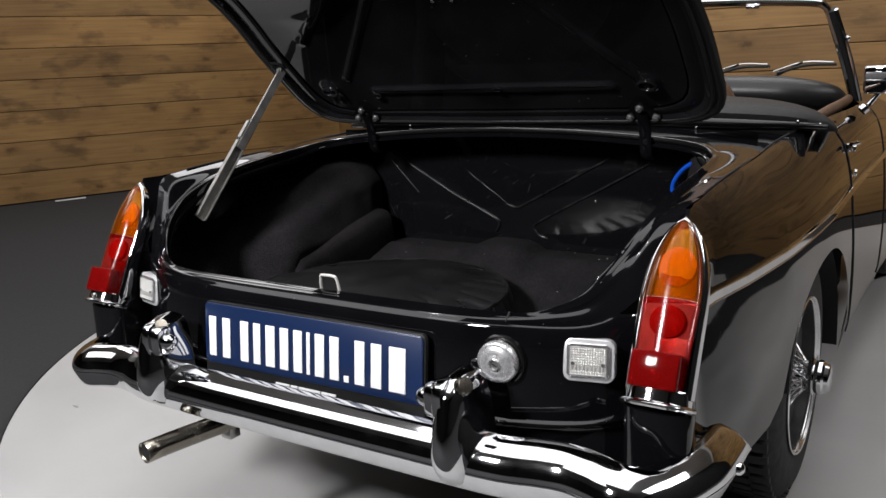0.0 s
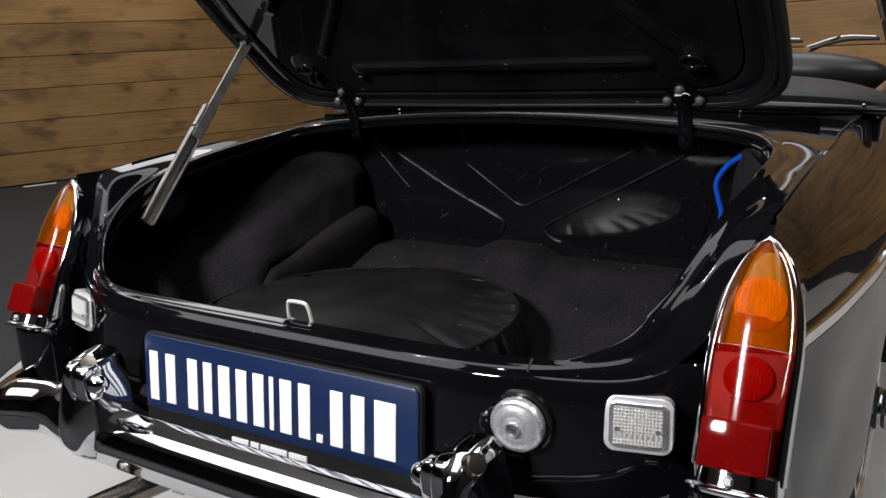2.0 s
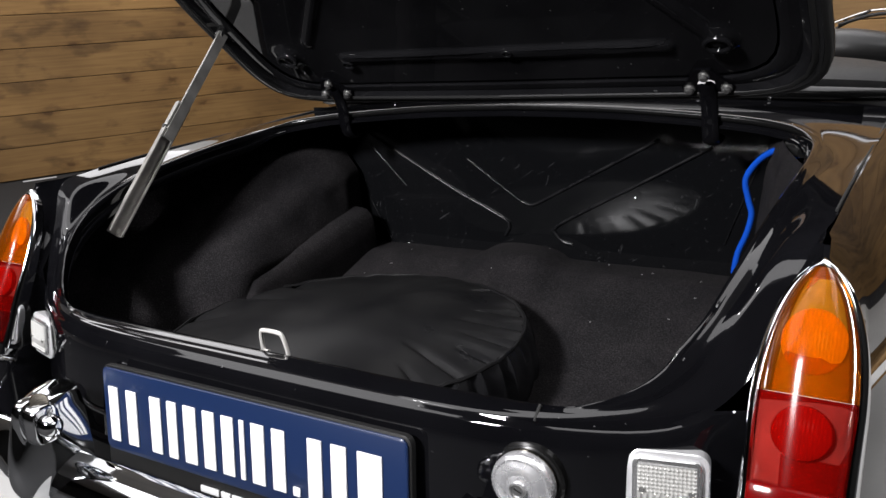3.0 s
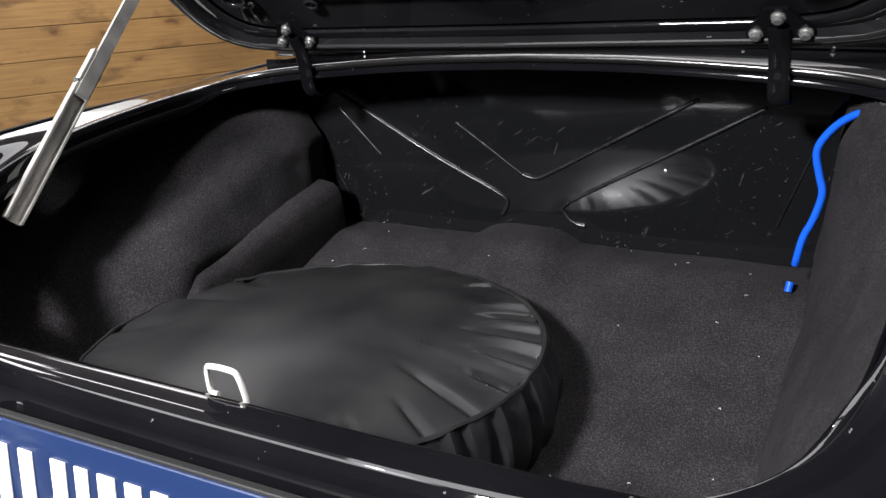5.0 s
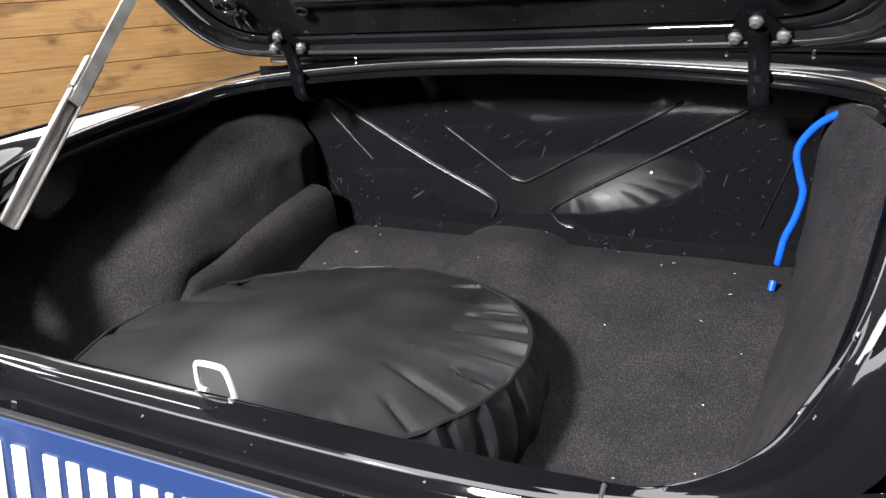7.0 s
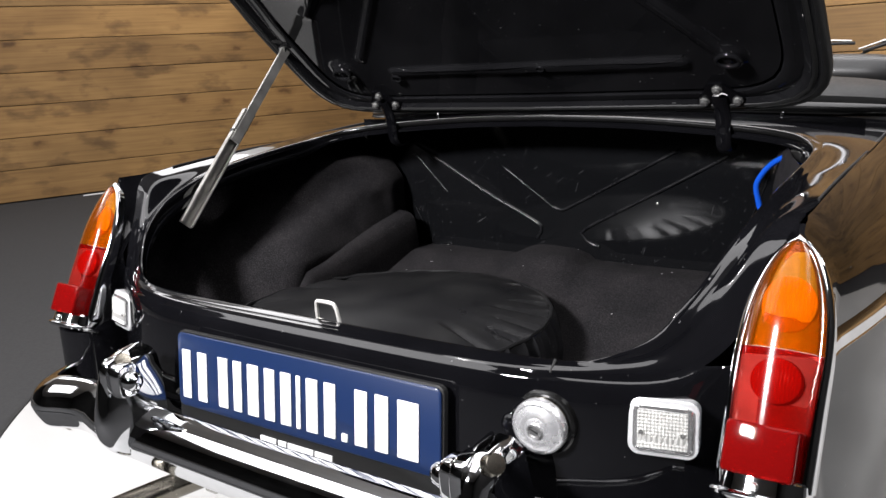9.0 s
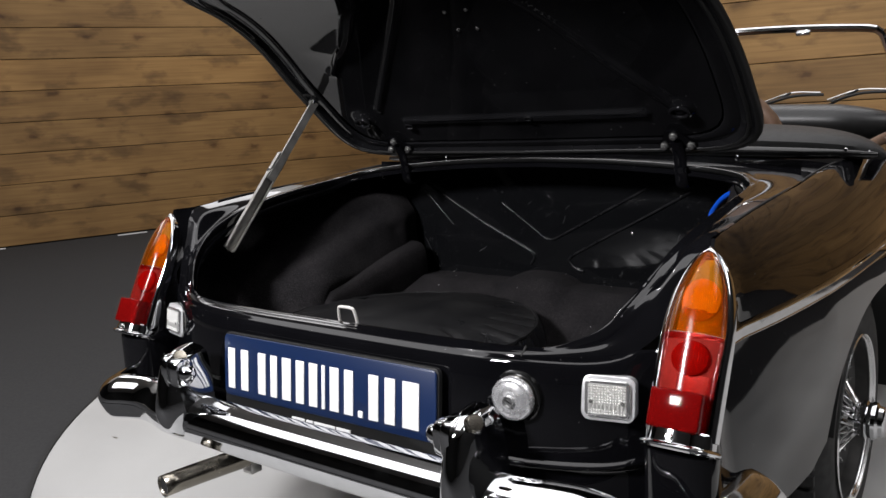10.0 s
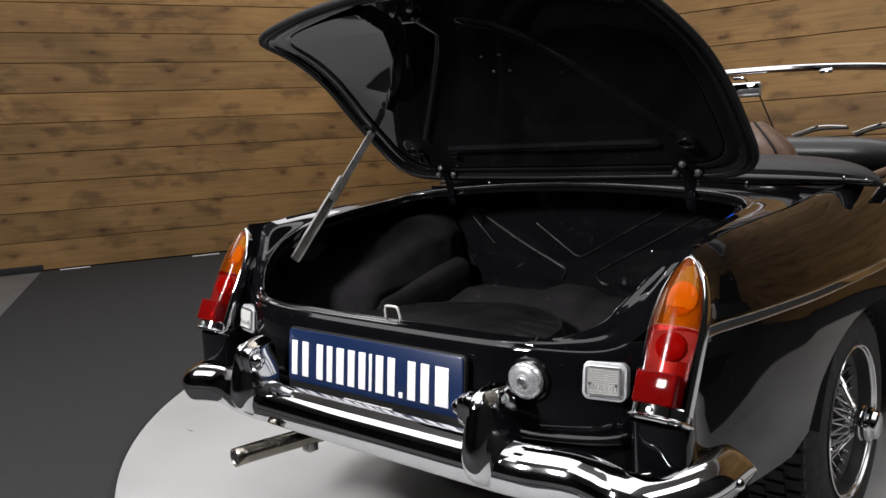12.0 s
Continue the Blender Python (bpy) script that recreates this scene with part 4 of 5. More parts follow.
def bumper_mesh():
    half = bumper_path()
    # a full upper roll, a crease along the middle, a flat lower face tucked under
    sec = [tuple(p) for p in curve([(0.0265, 0.0465), (0.0280, 0.0505), (0.0255, 0.0535), (0.0205, 0.0530), (0.010, 0.0500), (-0.003, 0.0435), (-0.0145, 0.0340), (-0.0225, 0.0225), (-0.0262, 0.0130), (-0.0272, 0.0055)], 44)]
    sec += [(-0.0268, 0.0030), (-0.0256, 0.0020), (-0.0262, 0.0005), (-0.0255, -0.0020)]
    sec += [tuple(p) for p in curve([(-0.0235, -0.0080), (-0.0185, -0.0200), (-0.0130, -0.0310), (-0.0090, -0.0365), (-0.0030, -0.0395), (0.006, -0.0395)], 22)]
    rows = []
    full = [(-x, y) for x, y in half[::-1][:-1]] + [(x, y) for x, y in half]
    for i, (x, y) in enumerate(full):
        a, b = full[max(i - 1, 0)], full[min(i + 1, len(full) - 1)]
        d = Vector((b[0] - a[0], b[1] - a[1], 0)).normalized()
        out = Vector((-d.y, d.x, 0))
        turn = min(1.0, max(0.0, (abs(x) - 0.54) / 0.165))
        turn = turn * turn * (3 - 2 * turn)
        tip = max(0.0, (y - 0.150) / 0.0505)
        tall = (1 - 0.05 * turn) * (math.sqrt(max(0.0, 1 - min(1.0, tip) ** 3)) if abs(x) > 0.6 else 1.0)
        rows.append([Vector((x + BUMPER_X, y, 0.444 - 0.008 * turn)) + out * o + Vector((0, 0, h * (tall if h > 0 else 0.5 + 0.5 * tall))) for o, h in sec])
    return grid(rows)


bumper = thick(part("rear_bumper", bumper_mesh(), M_CHROME, car, "polished chrome rear bumper"), 0.003, -1)


dark_inside(bumper, M_TRIM)


OVER_X = 0.352


def overrider(side):
    """A drop-shaped horn: slim leaning head, full round toe, a thin flange back to the bumper on both sides."""
    rows = []
    for k in np.linspace(0, 1, 40):
        z = 0.410 + 0.190 * k
        tip = max(0.0, 1 - max(0.0, (k - 0.80) / 0.20) ** 2.3)
        toe = max(0.0, 1 - max(0.0, (0.42 - k) / 0.42) ** 2.2)
        end = max(0.012, tip * toe) ** 0.5
        w = (0.0415 - 0.015 * k**1.1) * end
        dep = (0.058 + 0.020 * math.sin(math.pi * min(1.0, 0.18 + 0.80 * k))) * end
        yb = -0.068 + 0.022 * k
        flare = 0.34 * max(0.0, 1 - ((k - 0.42) / 0.40) ** 2)
        row = []
        for a in np.linspace(0, math.pi, 33):
            c, sn = math.cos(a), math.sin(a)
            row.append((side * OVER_X + BUMPER_X + w * math.copysign(abs(c) ** 0.9, c) * (1 + flare * (1 - sn) ** 2.5), yb - dep * sn ** 0.85 + 0.022 * (1 - sn) ** 1.5 * end, z))
        rows.append(row)
    bm = grid(rows)
    bm.verts.ensure_lookup_table()
    bmesh.ops.holes_fill(bm, edges=[e for e in bm.edges if e.is_boundary], sides=0)
    bmesh.ops.recalc_face_normals(bm, faces=bm.faces[:])
    o = part("overrider", bm, M_CHROME, car, "chrome bumper overrider")
    stub = lathe([(-0.012, 0.0), (-0.012, 0.0135), (0.008, 0.0135), (0.0105, 0.012), (0.011, 0.0)], 20, "x", 1)
    part("end_cap", moved(stub, Matrix.Translation((side * OVER_X + BUMPER_X + 0.020, -0.088, 0.583)) @ pose(0, 0, 0, 0, -28, -25)), M_NICKEL, o, "dull round cap on the overrider head")
    return o


def hood_ring(a, ry, rz, n=36):
    """A rounded outline across the lamp's axis."""
    out = []
    for k in range(n):
        c, sn = math.cos(2 * math.pi * k / n), math.sin(2 * math.pi * k / n)
        out.append((a, ry * math.copysign(abs(c) ** 0.62, c), rz * math.copysign(abs(sn) ** 0.62, sn)))
    return out


def plate_lamp(side, parent):
    """A chrome lamp on the overrider's inner face: flange, angular hood, domed nose towards the plate."""
    at = Matrix.Translation((side * (OVER_X - 0.014) + BUMPER_X, -0.092, 0.556)) @ pose(0, 0, 0, 0, 0, 0 if side > 0 else 180)

    def turned(rings):
        bm = grid([hood_ring(-a, ry, rz) for a, ry, rz in rings], close_v=True)
        bmesh.ops.holes_fill(bm, edges=[e for e in bm.edges if e.is_boundary], sides=0)
        bmesh.ops.recalc_face_normals(bm, faces=bm.faces[:])
        return moved(bm, at)

    lamp = part("plate_lamp", turned([(-0.012, 0.029, 0.036), (0.002, 0.0295, 0.0365), (0.0045, 0.028, 0.035)]), M_CHROME, parent, "chrome number plate lamp")
    part("lamp_hood", turned([(0.004, 0.024, 0.031), (0.020, 0.0225, 0.0285), (0.0245, 0.020, 0.026), (0.0255, 0.0175, 0.0235)]), M_CHROME, lamp)
    nose = lathe([(0.024, 0.0165), (0.032, 0.0165), (0.040, 0.0145), (0.0455, 0.0105), (0.0485, 0.005), (0.049, 0.0)], 24, "x", -1)
    part("lamp_nose", moved(nose, at), M_CHROME, lamp)
    for z in (-0.026, 0.026):
        part("screw", moved(lathe([(0.018, 0), (0.018, 0.0042), (0.028, 0.0040), (0.030, 0)], 10, "x", -1), at @ Matrix.Translation((0, -0.006, z * 0.72))), M_SPARKLE, lamp)


for s in (-1, 1):
    o = overrider(s)
    plate_lamp(s, o)
for s in (-1, 1):
    b = moved(lathe([(0, 0.0), (0, 0.011), (0.006, 0.010), (0.010, 0.005), (0.011, 0)], 14, "x", s), Matrix.Translation((s * 0.735 + BUMPER_X, 0.123, 0.437)))
    part("bolt", b, M_CHROME, bumper)

# -- exhaust --
pipe = [(-0.356, -0.13, 0.318), (-0.348, -0.08, 0.319), (-0.33, 0.0, 0.320), (-0.31, 0.08, 0.321), (-0.29, 0.35, 0.30), (-0.26, 0.75, 0.28)]
ex = part("exhaust_pipe", tube(curve(pipe, 30), 0.0205, 24, cap=False), M_NICKEL, car, "dull stainless steel exhaust tailpipe")
thick(ex, 0.0018, -1)
# solid dark plug in the mouth, standing in for the shade inside the pipe
part("bore", tube([(-0.3555, -0.126, 0.318), (-0.348, -0.08, 0.319), (-0.33, 0.0, 0.320)], 0.0182, 20), M_DARKGAP, ex)
part("exhaust_clamp", box(-0.325, -0.295, 0.045, 0.075, 0.285, 0.312, 0.003), M_STEEL, ex)

# -- number plate with its dark holder; the writing is drawn as plain bars --
plate_at = Matrix.Translation((0.0075, -0.0195, 0.556)) @ pose(0, 0, 0, -6, 0, 0.75)


def rounded_plate(x0, x1, z0, z1, r, y0, y1):
    """A flat plate with round corners and a small edge chamfer."""
    line = []
    for cx, cz, a0 in ((x1 - r, z1 - r, 0), (x0 + r, z1 - r, 90), (x0 + r, z0 + r, 180), (x1 - r, z0 + r, 270)):
        for k in range(7):
            a = radians(a0 + 15 * k)
            line.append((cx + r * math.cos(a), cz + r * math.sin(a)))
    mx, mz = (x0 + x1) / 2, (z0 + z1) / 2

    def ring(y, shrink):
        return [(x - math.copysign(shrink, x - mx), y, z - math.copysign(shrink, z - mz)) for x, z in line]

    bm = grid([ring(y1, 0.0), ring(y0 + 0.001, 0.0), ring(y0, 0.001)], close_v=True)
    bm.verts.ensure_lookup_table()
    n = len(line)
    bm.faces.new(bm.verts[-n:])
    bm.faces.new(bm.verts[:n][::-1])
    bmesh.ops.recalc_face_normals(bm, faces=bm.faces[:])
    return bm


plate = part("number_plate", moved(rounded_plate(-0.262, 0.262, -0.055, 0.066, 0.010, -0.003, 0.0), plate_at), M_BLUE, car, "dark blue plate with a row of white bars")
holder = part("plate_holder", moved(rounded_plate(-0.265, 0.265, -0.088, 0.069, 0.012, 0.001, 0.010), plate_at), M_TRIM, car, "black plastic plate holder")
GLYPHS = [(-0.252, 0.026), (-0.215, 0.028), (-0.166, 0.028), (-0.131, 0.024), (-0.100, 0.031), (-0.063, 0.028), (-0.029, 0.028), (0.005, 0.011), (0.023, 0.029), (0.058, 0.028), (0.115, 0.029), (0.151, 0.030), (0.188, 0.046)]
for x, w in GLYPHS:
    part("bar", moved(box(x + w * 0.12, x + w * 0.88, -0.0055, -0.0032, -0.040, 0.040, 0.001), plate_at), M_WHITE, plate)
part("bar", moved(box(0.094, 0.105, -0.0055, -0.0032, -0.040, -0.028, 0.001), plate_at), M_WHITE, plate)
for x, w in ((-0.075, 0.034), (-0.037, 0.017), (-0.017, 0.052), (0.038, 0.034)):
    part("bar", moved(box(x, x + w, 0.0, 0.003, -0.078, -0.069, 0.0008), plate_at @ Matrix.Translation((0, -0.0015, 0))), M_GREYPRINT, holder)

# -- filler cap --
cap_at = Matrix.Translation((0.396, 0.045, 0.590)) @ pose(0, 0, 0, 0, 0, 4)
fc = part("filler_cap", moved(lathe([(0, 0.0), (0, 0.047), (0.006, 0.0475), (0.010, 0.046), (0.012, 0.0435), (0.022, 0.0425), (0.024, 0.040), (0.024, 0.036)], 48, "y", -1), cap_at), M_SEAL, car, "polished locking fuel filler cap on a black collar")
part("neck", moved(lathe([(0.020, 0.0345), (0.0255, 0.0355), (0.0275, 0.035), (0.0275, 0.033)], 48, "y", -1), cap_at), M_NICKEL, fc)
part("cap_face", moved(lathe([(0.024, 0.0350), (0.033, 0.0355), (0.0375, 0.0345), (0.0400, 0.0315), (0.0395, 0.0300), (0.0400, 0.0285), (0.0425, 0.024), (0.0445, 0.0165), (0.0440, 0.0150), (0.0455, 0.011), (0.046, 0)], 64, "y", -1), cap_at), M_BRUSHED, fc)
part("lock", moved(lathe([(0.045, 0), (0.045, 0.010), (0.0490, 0.0095), (0.0495, 0.0085), (0.0490, 0.0072), (0.0475, 0.0068), (0.0475, 0)], 28, "y", -1), cap_at), M_ALLOY, fc)
part("keyhole", moved(box(-0.0045, 0.0045, -0.0482, -0.0470, -0.0010, 0.0010), cap_at @ pose(0, 0, 0, 0, 25, 0)), M_DARKGAP, fc)


# -- reversing lamps --
def soft_plate(x0, x1, z0, z1, r, y0, y1, edge=0.006):
    """A plate with round corners and rounded front edge."""
    bm = rounded_plate(x0, x1, z0, z1, r, y0, y1)
    rim = [e for e in bm.edges if all(abs(v.co.y - y0) < 1e-5 for v in e.verts) and len(e.link_faces) == 2 and e.calc_face_angle() > 0.8]
    bmesh.ops.bevel(bm, geom=rim, offset=edge, segments=3, affect="EDGES", profile=0.5)
    return bm


def reversing_lamp(side):
    m = Matrix.Translation((side * 0.530, 0.085, 0.594)) @ pose(0, 0, 0, -8, 0, side * 13)
    rl = part("reversing_lamp", moved(soft_plate(-0.041, 0.041, -0.0345, 0.0345, 0.014, -0.022, 0.02, 0.003), m), M_FRAME, car, "square chrome reversing lamp with a clear ribbed lens")
    part("bezel", moved(soft_plate(-0.0345, 0.0345, -0.028, 0.028, 0.008, -0.0268, 0.01), m), M_ALLOY, rl)
    # prisms: upright flutes, crossed by level steps, a plain band with coarse teeth low down
    rows = []
    for i in range(45):
        z = -0.0225 + 0.045 * i / 44
        low = -0.0145 < z < -0.0085
        row = []
        for j, x in enumerate(np.linspace(-0.029, 0.029, 57)):
            flute = 0.0016 * (1 - abs((j % 4) - 2) / 2) if not low else 0.0024 * (1 - abs((j % 6) - 3) / 3)
            row.append((x, -0.0282 - flute - (0.0010 if i % 4 < 2 and not low else 0.0), z))
        rows.append(row)
    bm = grid(rows)
    glass = part("lens", moved(bm, m), M_CLEAR, rl, "clear ribbed lens", smooth=False)
    glass.visible_shadow = False
    part("lamp_backing", moved(box(-0.0285, 0.0285, -0.0275, -0.018, -0.0225, 0.0225, 0.001), m), M_BACKING, rl)
    for x in (-0.024, 0.024):
        part("screw", moved(lathe([(0, 0), (0, 0.0035), (0.003, 0.003), (0.003, 0)], 10, "y", -1), m @ Matrix.Translation((x, -0.0285, -0.004))), M_SPARKLE, rl)


reversing_lamp(-1)
reversing_lamp(1)


# -- tail lamps --
def lamp_depth(s):
    return 0.041 - 0.013 * s


def lamp_frame(side):
    """x across, y out of the lamp (towards the tail is minus), z up along its leaning base."""
    return Matrix.Translation((side * LAMP_BASE.x, LAMP_BASE.y, LAMP_BASE.z)) @ pose(0, 0, 0, -LAMP_LEAN, 0, 0)


def lens_piece(m, s0, s1, grow=1.0, extra=0.0, n=14):
    rows = []
    for s in np.linspace(s0, s1, n):
        w, d = lamp_width(s) * (grow + 0.06 * min(1.0, s / 0.5)), lamp_depth(s) + extra
        row = []
        for a in np.linspace(0, math.pi, 21):
            c, sn = math.cos(a), math.sin(a)
            row.append((w * math.copysign(abs(c) ** 0.95, c), -d * sn ** 0.95 * (0.3 + 0.7 * min(1.0, lamp_width(s) / 0.045)), s * LAMP_H))
        rows.append(row)
    bm = grid(rows)
    bmesh.ops.holes_fill(bm, edges=[e for e in bm.edges if e.is_boundary], sides=0)
    bmesh.ops.remove_doubles(bm, verts=bm.verts[:], dist=1e-5)
    bmesh.ops.recalc_face_normals(bm, faces=bm.faces[:])
    return moved(bm, m)


def tail_lamp(side):
    m = lamp_frame(side)
    # chrome surround: a sloping band from the body up to the lens
    line = [(0.0, -0.010)] + [(0.0, s) for s in np.linspace(0, 0.985, 34)]
    rows = []
    for sgn in (1, -1):
        part_rows = []
        for _, q in line:
            w = lamp_width(max(q, 0.0))
            slim = 1.0 - 0.55 * min(1.0, max(0.0, q - 0.35) / 0.60)
            lo, hi = w * (0.840 + 0.085 * min(1.0, max(q, 0.0) / 0.5)), w + 0.0045
            run = [(hi, 0.008), (hi, -0.003), (hi - 0.0006, -0.0070 * slim), (hi * 0.82 + lo * 0.18, -0.0112 * slim), (hi * 0.55 + lo * 0.45, -0.0144 * slim), (hi * 0.28 + lo * 0.72, -0.0160 * slim), (lo + 0.001, -0.0164 * slim), (lo - 0.0012, -0.0140 * slim), (lo - 0.0018, 0.004)]
            part_rows.append([Vector((sgn * x, y, q * LAMP_H)) for x, y in run])
        rows += part_rows if sgn > 0 else part_rows[::-1]
        if sgn > 0:
            top = LAMP_H * 1.012
            rows.append([Vector((0, y, top + dz)) for dz, y in ((0.004, 0.008), (0.004, -0.003), (0.003, -0.005), (0.002, -0.006), (0.001, -0.0065), (-0.0015, -0.0075), (-0.003, -0.0075), (-0.0045, -0.0065), (-0.005, 0.004))])
    tl = part("tail_lamp", moved(grid(rows, close_v=True), m), M_CHROME, car, "tall tail lamp with amber and red lenses in a chrome surround")
    lenses = [part("amber_lens", lens_piece(m, 0.527, 0.985, 0.855), M_AMBER, tl, "amber indicator lens"), part("red_lens", lens_piece(m, 0.02, 0.525, 0.855), M_RED, tl, "red lens")]
    for piece in lenses:
        piece.visible_shadow = False
    back = bmesh.new()
    ring_pts = [(lamp_width(q) * 0.93, 0.0, q * LAMP_H) for q in np.linspace(0.04, 0.95, 20)]
    grid([[(-x * 0.86, -0.004, z), (-x * 0.7, -0.007, z), (x * 0.7, -0.007, z), (x * 0.86, -0.004, z)] for x, y, z in ring_pts], bm=back)
    part("lamp_backing", moved(back, m), M_BACKING, tl, "silvered lamp backing")
    part("reflector", moved(box(-0.037, 0.037, -0.047, -0.012, 0.004, 0.059, 0.0035, 3), m), M_REDBRIGHT, tl, "bright red square reflector")
    # round inner optics that stand out of the lenses
    for s, r, mat, sunk in ((0.722, 0.033, M_AMBERBOWL, 0.019), (0.40, 0.026, M_REDBOWL, 0.022)):
        o = lathe([(0.0045, 0.0), (0.0042, r * 0.4), (0.0025, r * 0.8), (0.000, r * 0.96), (-0.010, r)], 36, "y", -1)
        part("bowl", moved(o, m @ Matrix.Translation((0, -lamp_depth(s) + sunk, s * LAMP_H))), mat, tl)
    # chrome foot with its screw
    foot = []
    for z, g in ((-0.023, 0.001), (-0.0205, 0.005), (-0.0175, 0.006), (-0.0145, 0.004), (-0.013, 0.0), (0.004, -0.002), (0.007, -0.005)):
        foot.append([((0.051 + g) * math.copysign(abs(math.cos(a)) ** 0.9, math.cos(a)), -(0.056 + g) * math.sin(a) ** 0.8 + 0.008, z) for a in np.linspace(0, math.pi, 41)])
    bm = grid(foot)
    bmesh.ops.holes_fill(bm, edges=[e for e in bm.edges if e.is_boundary], sides=0)
    bmesh.ops.recalc_face_normals(bm, faces=bm.faces[:])
    ft = part("lamp_foot", moved(bm, m), M_CHROME, tl)
    part("screw", moved(lathe([(0, 0), (0, 0.006), (0.004, 0.004), (0.004, 0)], 12, "y", -1), m @ Matrix.Translation((0, -0.048, -0.006))), M_SPARKLE, ft)


tail_lamp(-1)
tail_lamp(1)

# -- side mouldings --
for s in (-1, 1):
    line = []
    for y in np.linspace(0.127, 3.3, 60):
        z = 0.694 - 0.012 * min(1, y) + 0.006 * max(0, y - 1)
        line.append((s * (flank_x(max(y, 0.17), z) + 0.001), y, z))
    part("side_moulding", sweep(line, [(-0.004 * s, -0.0105), (0.004 * s, -0.0105), (0.0066 * s, -0.0098), (0.0074 * s, -0.0082), (0.0060 * s, -0.0066), (0.0054 * s, 0.0066), (0.0070 * s, 0.0082), (0.0062 * s, 0.0098), (0.004 * s, 0.0105), (-0.004 * s, 0.0105)]), M_CHROME, car, "thin chrome side moulding")


# -- wheels with wire spokes --
def wheel(x, y, side):
    w = part("wheel", lathe([(-0.075, 0.175), (-0.085, 0.20), (-0.080, 0.265), (-0.062, 0.293), (-0.05, 0.300), (0.05, 0.300), (0.062, 0.293), (0.080, 0.265), (0.085, 0.215), (0.078, 0.182), (0.072, 0.178)], 72, "x"), M_RUBBER, car, "wire wheel with black tyre")
    w.location = (x, y, WHEEL_R)
    rim = part("rim", lathe([(0.078, 0.187), (0.0855, 0.1910), (0.0880, 0.1888), (0.0865, 0.1858), (0.081, 0.1845), (0.079, 0.1815), (0.074, 0.1805)], 64, "x", side), M_ALLOY, w, "chrome wheel rim")
    part("rim_barrel", lathe([(0.074, 0.1803), (0.045, 0.178), (0.030, 0.164), (-0.05, 0.158), (-0.075, 0.178), (-0.08, 0.186)], 64, "x", side), M_BARREL, w)
    part("brake_drum", lathe([(-0.06, 0.0), (-0.06, 0.150), (-0.03, 0.150), (-0.028, 0.0)], 32, "x", side), M_DARKGAP, w)
    hub = part("hub", lathe([(-0.04, 0.0), (-0.04, 0.05), (0.03, 0.042), (0.085, 0.034), (0.093, 0.040), (0.100, 0.0435), (0.106, 0.0435), (0.109, 0.0395), (0.114, 0.0395), (0.118, 0.0425), (0.126, 0.0415), (0.131, 0.035), (0.140, 0.033), (0.143, 0.029), (0.1435, 0.0)], 8 * 4, "x", side), M_CHROME, w, "chrome knock-off hub nut")
    for k in range(60):
        a = 2 * math.pi * k / 60
        inner = k % 2
        twist = 0.42 * (1 if (k // 2) % 2 else -1)
        r0, x0 = (0.037, 0.083) if inner else (0.046, -0.005)
        r1, x1 = (0.161, 0.0) if inner else (0.172, 0.037)
        p0 = (side * x0, r0 * math.cos(a + twist), r0 * math.sin(a + twist))
        p1 = (side * x1, r1 * math.cos(a), r1 * math.sin(a))
        part("spoke", tube([p0, p1], 0.0024, 6), M_SPOKE, w)
        q = Vector(p1).lerp(Vector(p0), 0.10)
        part("nipple", tube([p1, q], 0.0048, 6), M_SPOKE, w)
    return w


TREAD = bpy.data.meshes.new("tread_block")
tb = box(-0.021, 0.021, -0.0115, 0.0115, -0.006, 0.006, 0.0012, 1)
tb.to_mesh(TREAD)
tb.free()
TREAD.materials.append(M_RUBBER)
for s, ya in ((1, AXLE_REAR), (-1, AXLE_REAR), (1, AXLE_FRONT), (-1, AXLE_FRONT)):
    w = wheel(s * 0.629, ya, s)
    if ya == AXLE_REAR:
        for k in range(56):
            a = 2 * math.pi * k / 56
            for row, off in ((-0.046, 0.0), (0.0, 0.5), (0.046, 0.0)):
                b = new("tread_block", TREAD)
                b.parent = w
                ang = a + off * 2 * math.pi / 56
                b.matrix_local = Matrix.Rotation(ang, 4, "X") @ Matrix.Translation((row, 0, 0.302))


# dark wheel housings behind the arches
for s in (-1, 1):
    for ya in (AXLE_REAR, AXLE_FRONT):
        hs = lathe([(0.50, 0.0), (0.50, 0.345), (0.735, 0.345)], 40, "x", s)
        bmesh.ops.delete(hs, geom=[v for v in hs.verts if v.co.z < -0.05 or (v.co.z < 0.07 and v.co.y < 0.0)], context="VERTS")
        part("wheel_housing", moved(hs, Matrix.Translation((0, ya, 0.27))), M_DARKGAP, car)
part("underbody", box(-0.56, 0.56, 0.62, 3.6, 0.18, 0.36, 0.03), M_DARKGAP, car)
part("fuel_tank", box(-0.40, 0.45, 0.14, 0.60, 0.335, 0.40, 0.03, 3), M_DARKGAP, car)


# -- cockpit --
def hood_edge(x):
    """The hood cover's rear edge and the deck under it."""
    a = min(1.0, abs(x) / 0.735)
    return a, 0.985 + 0.085 * a**4, 0.892 - 0.023 * a**2


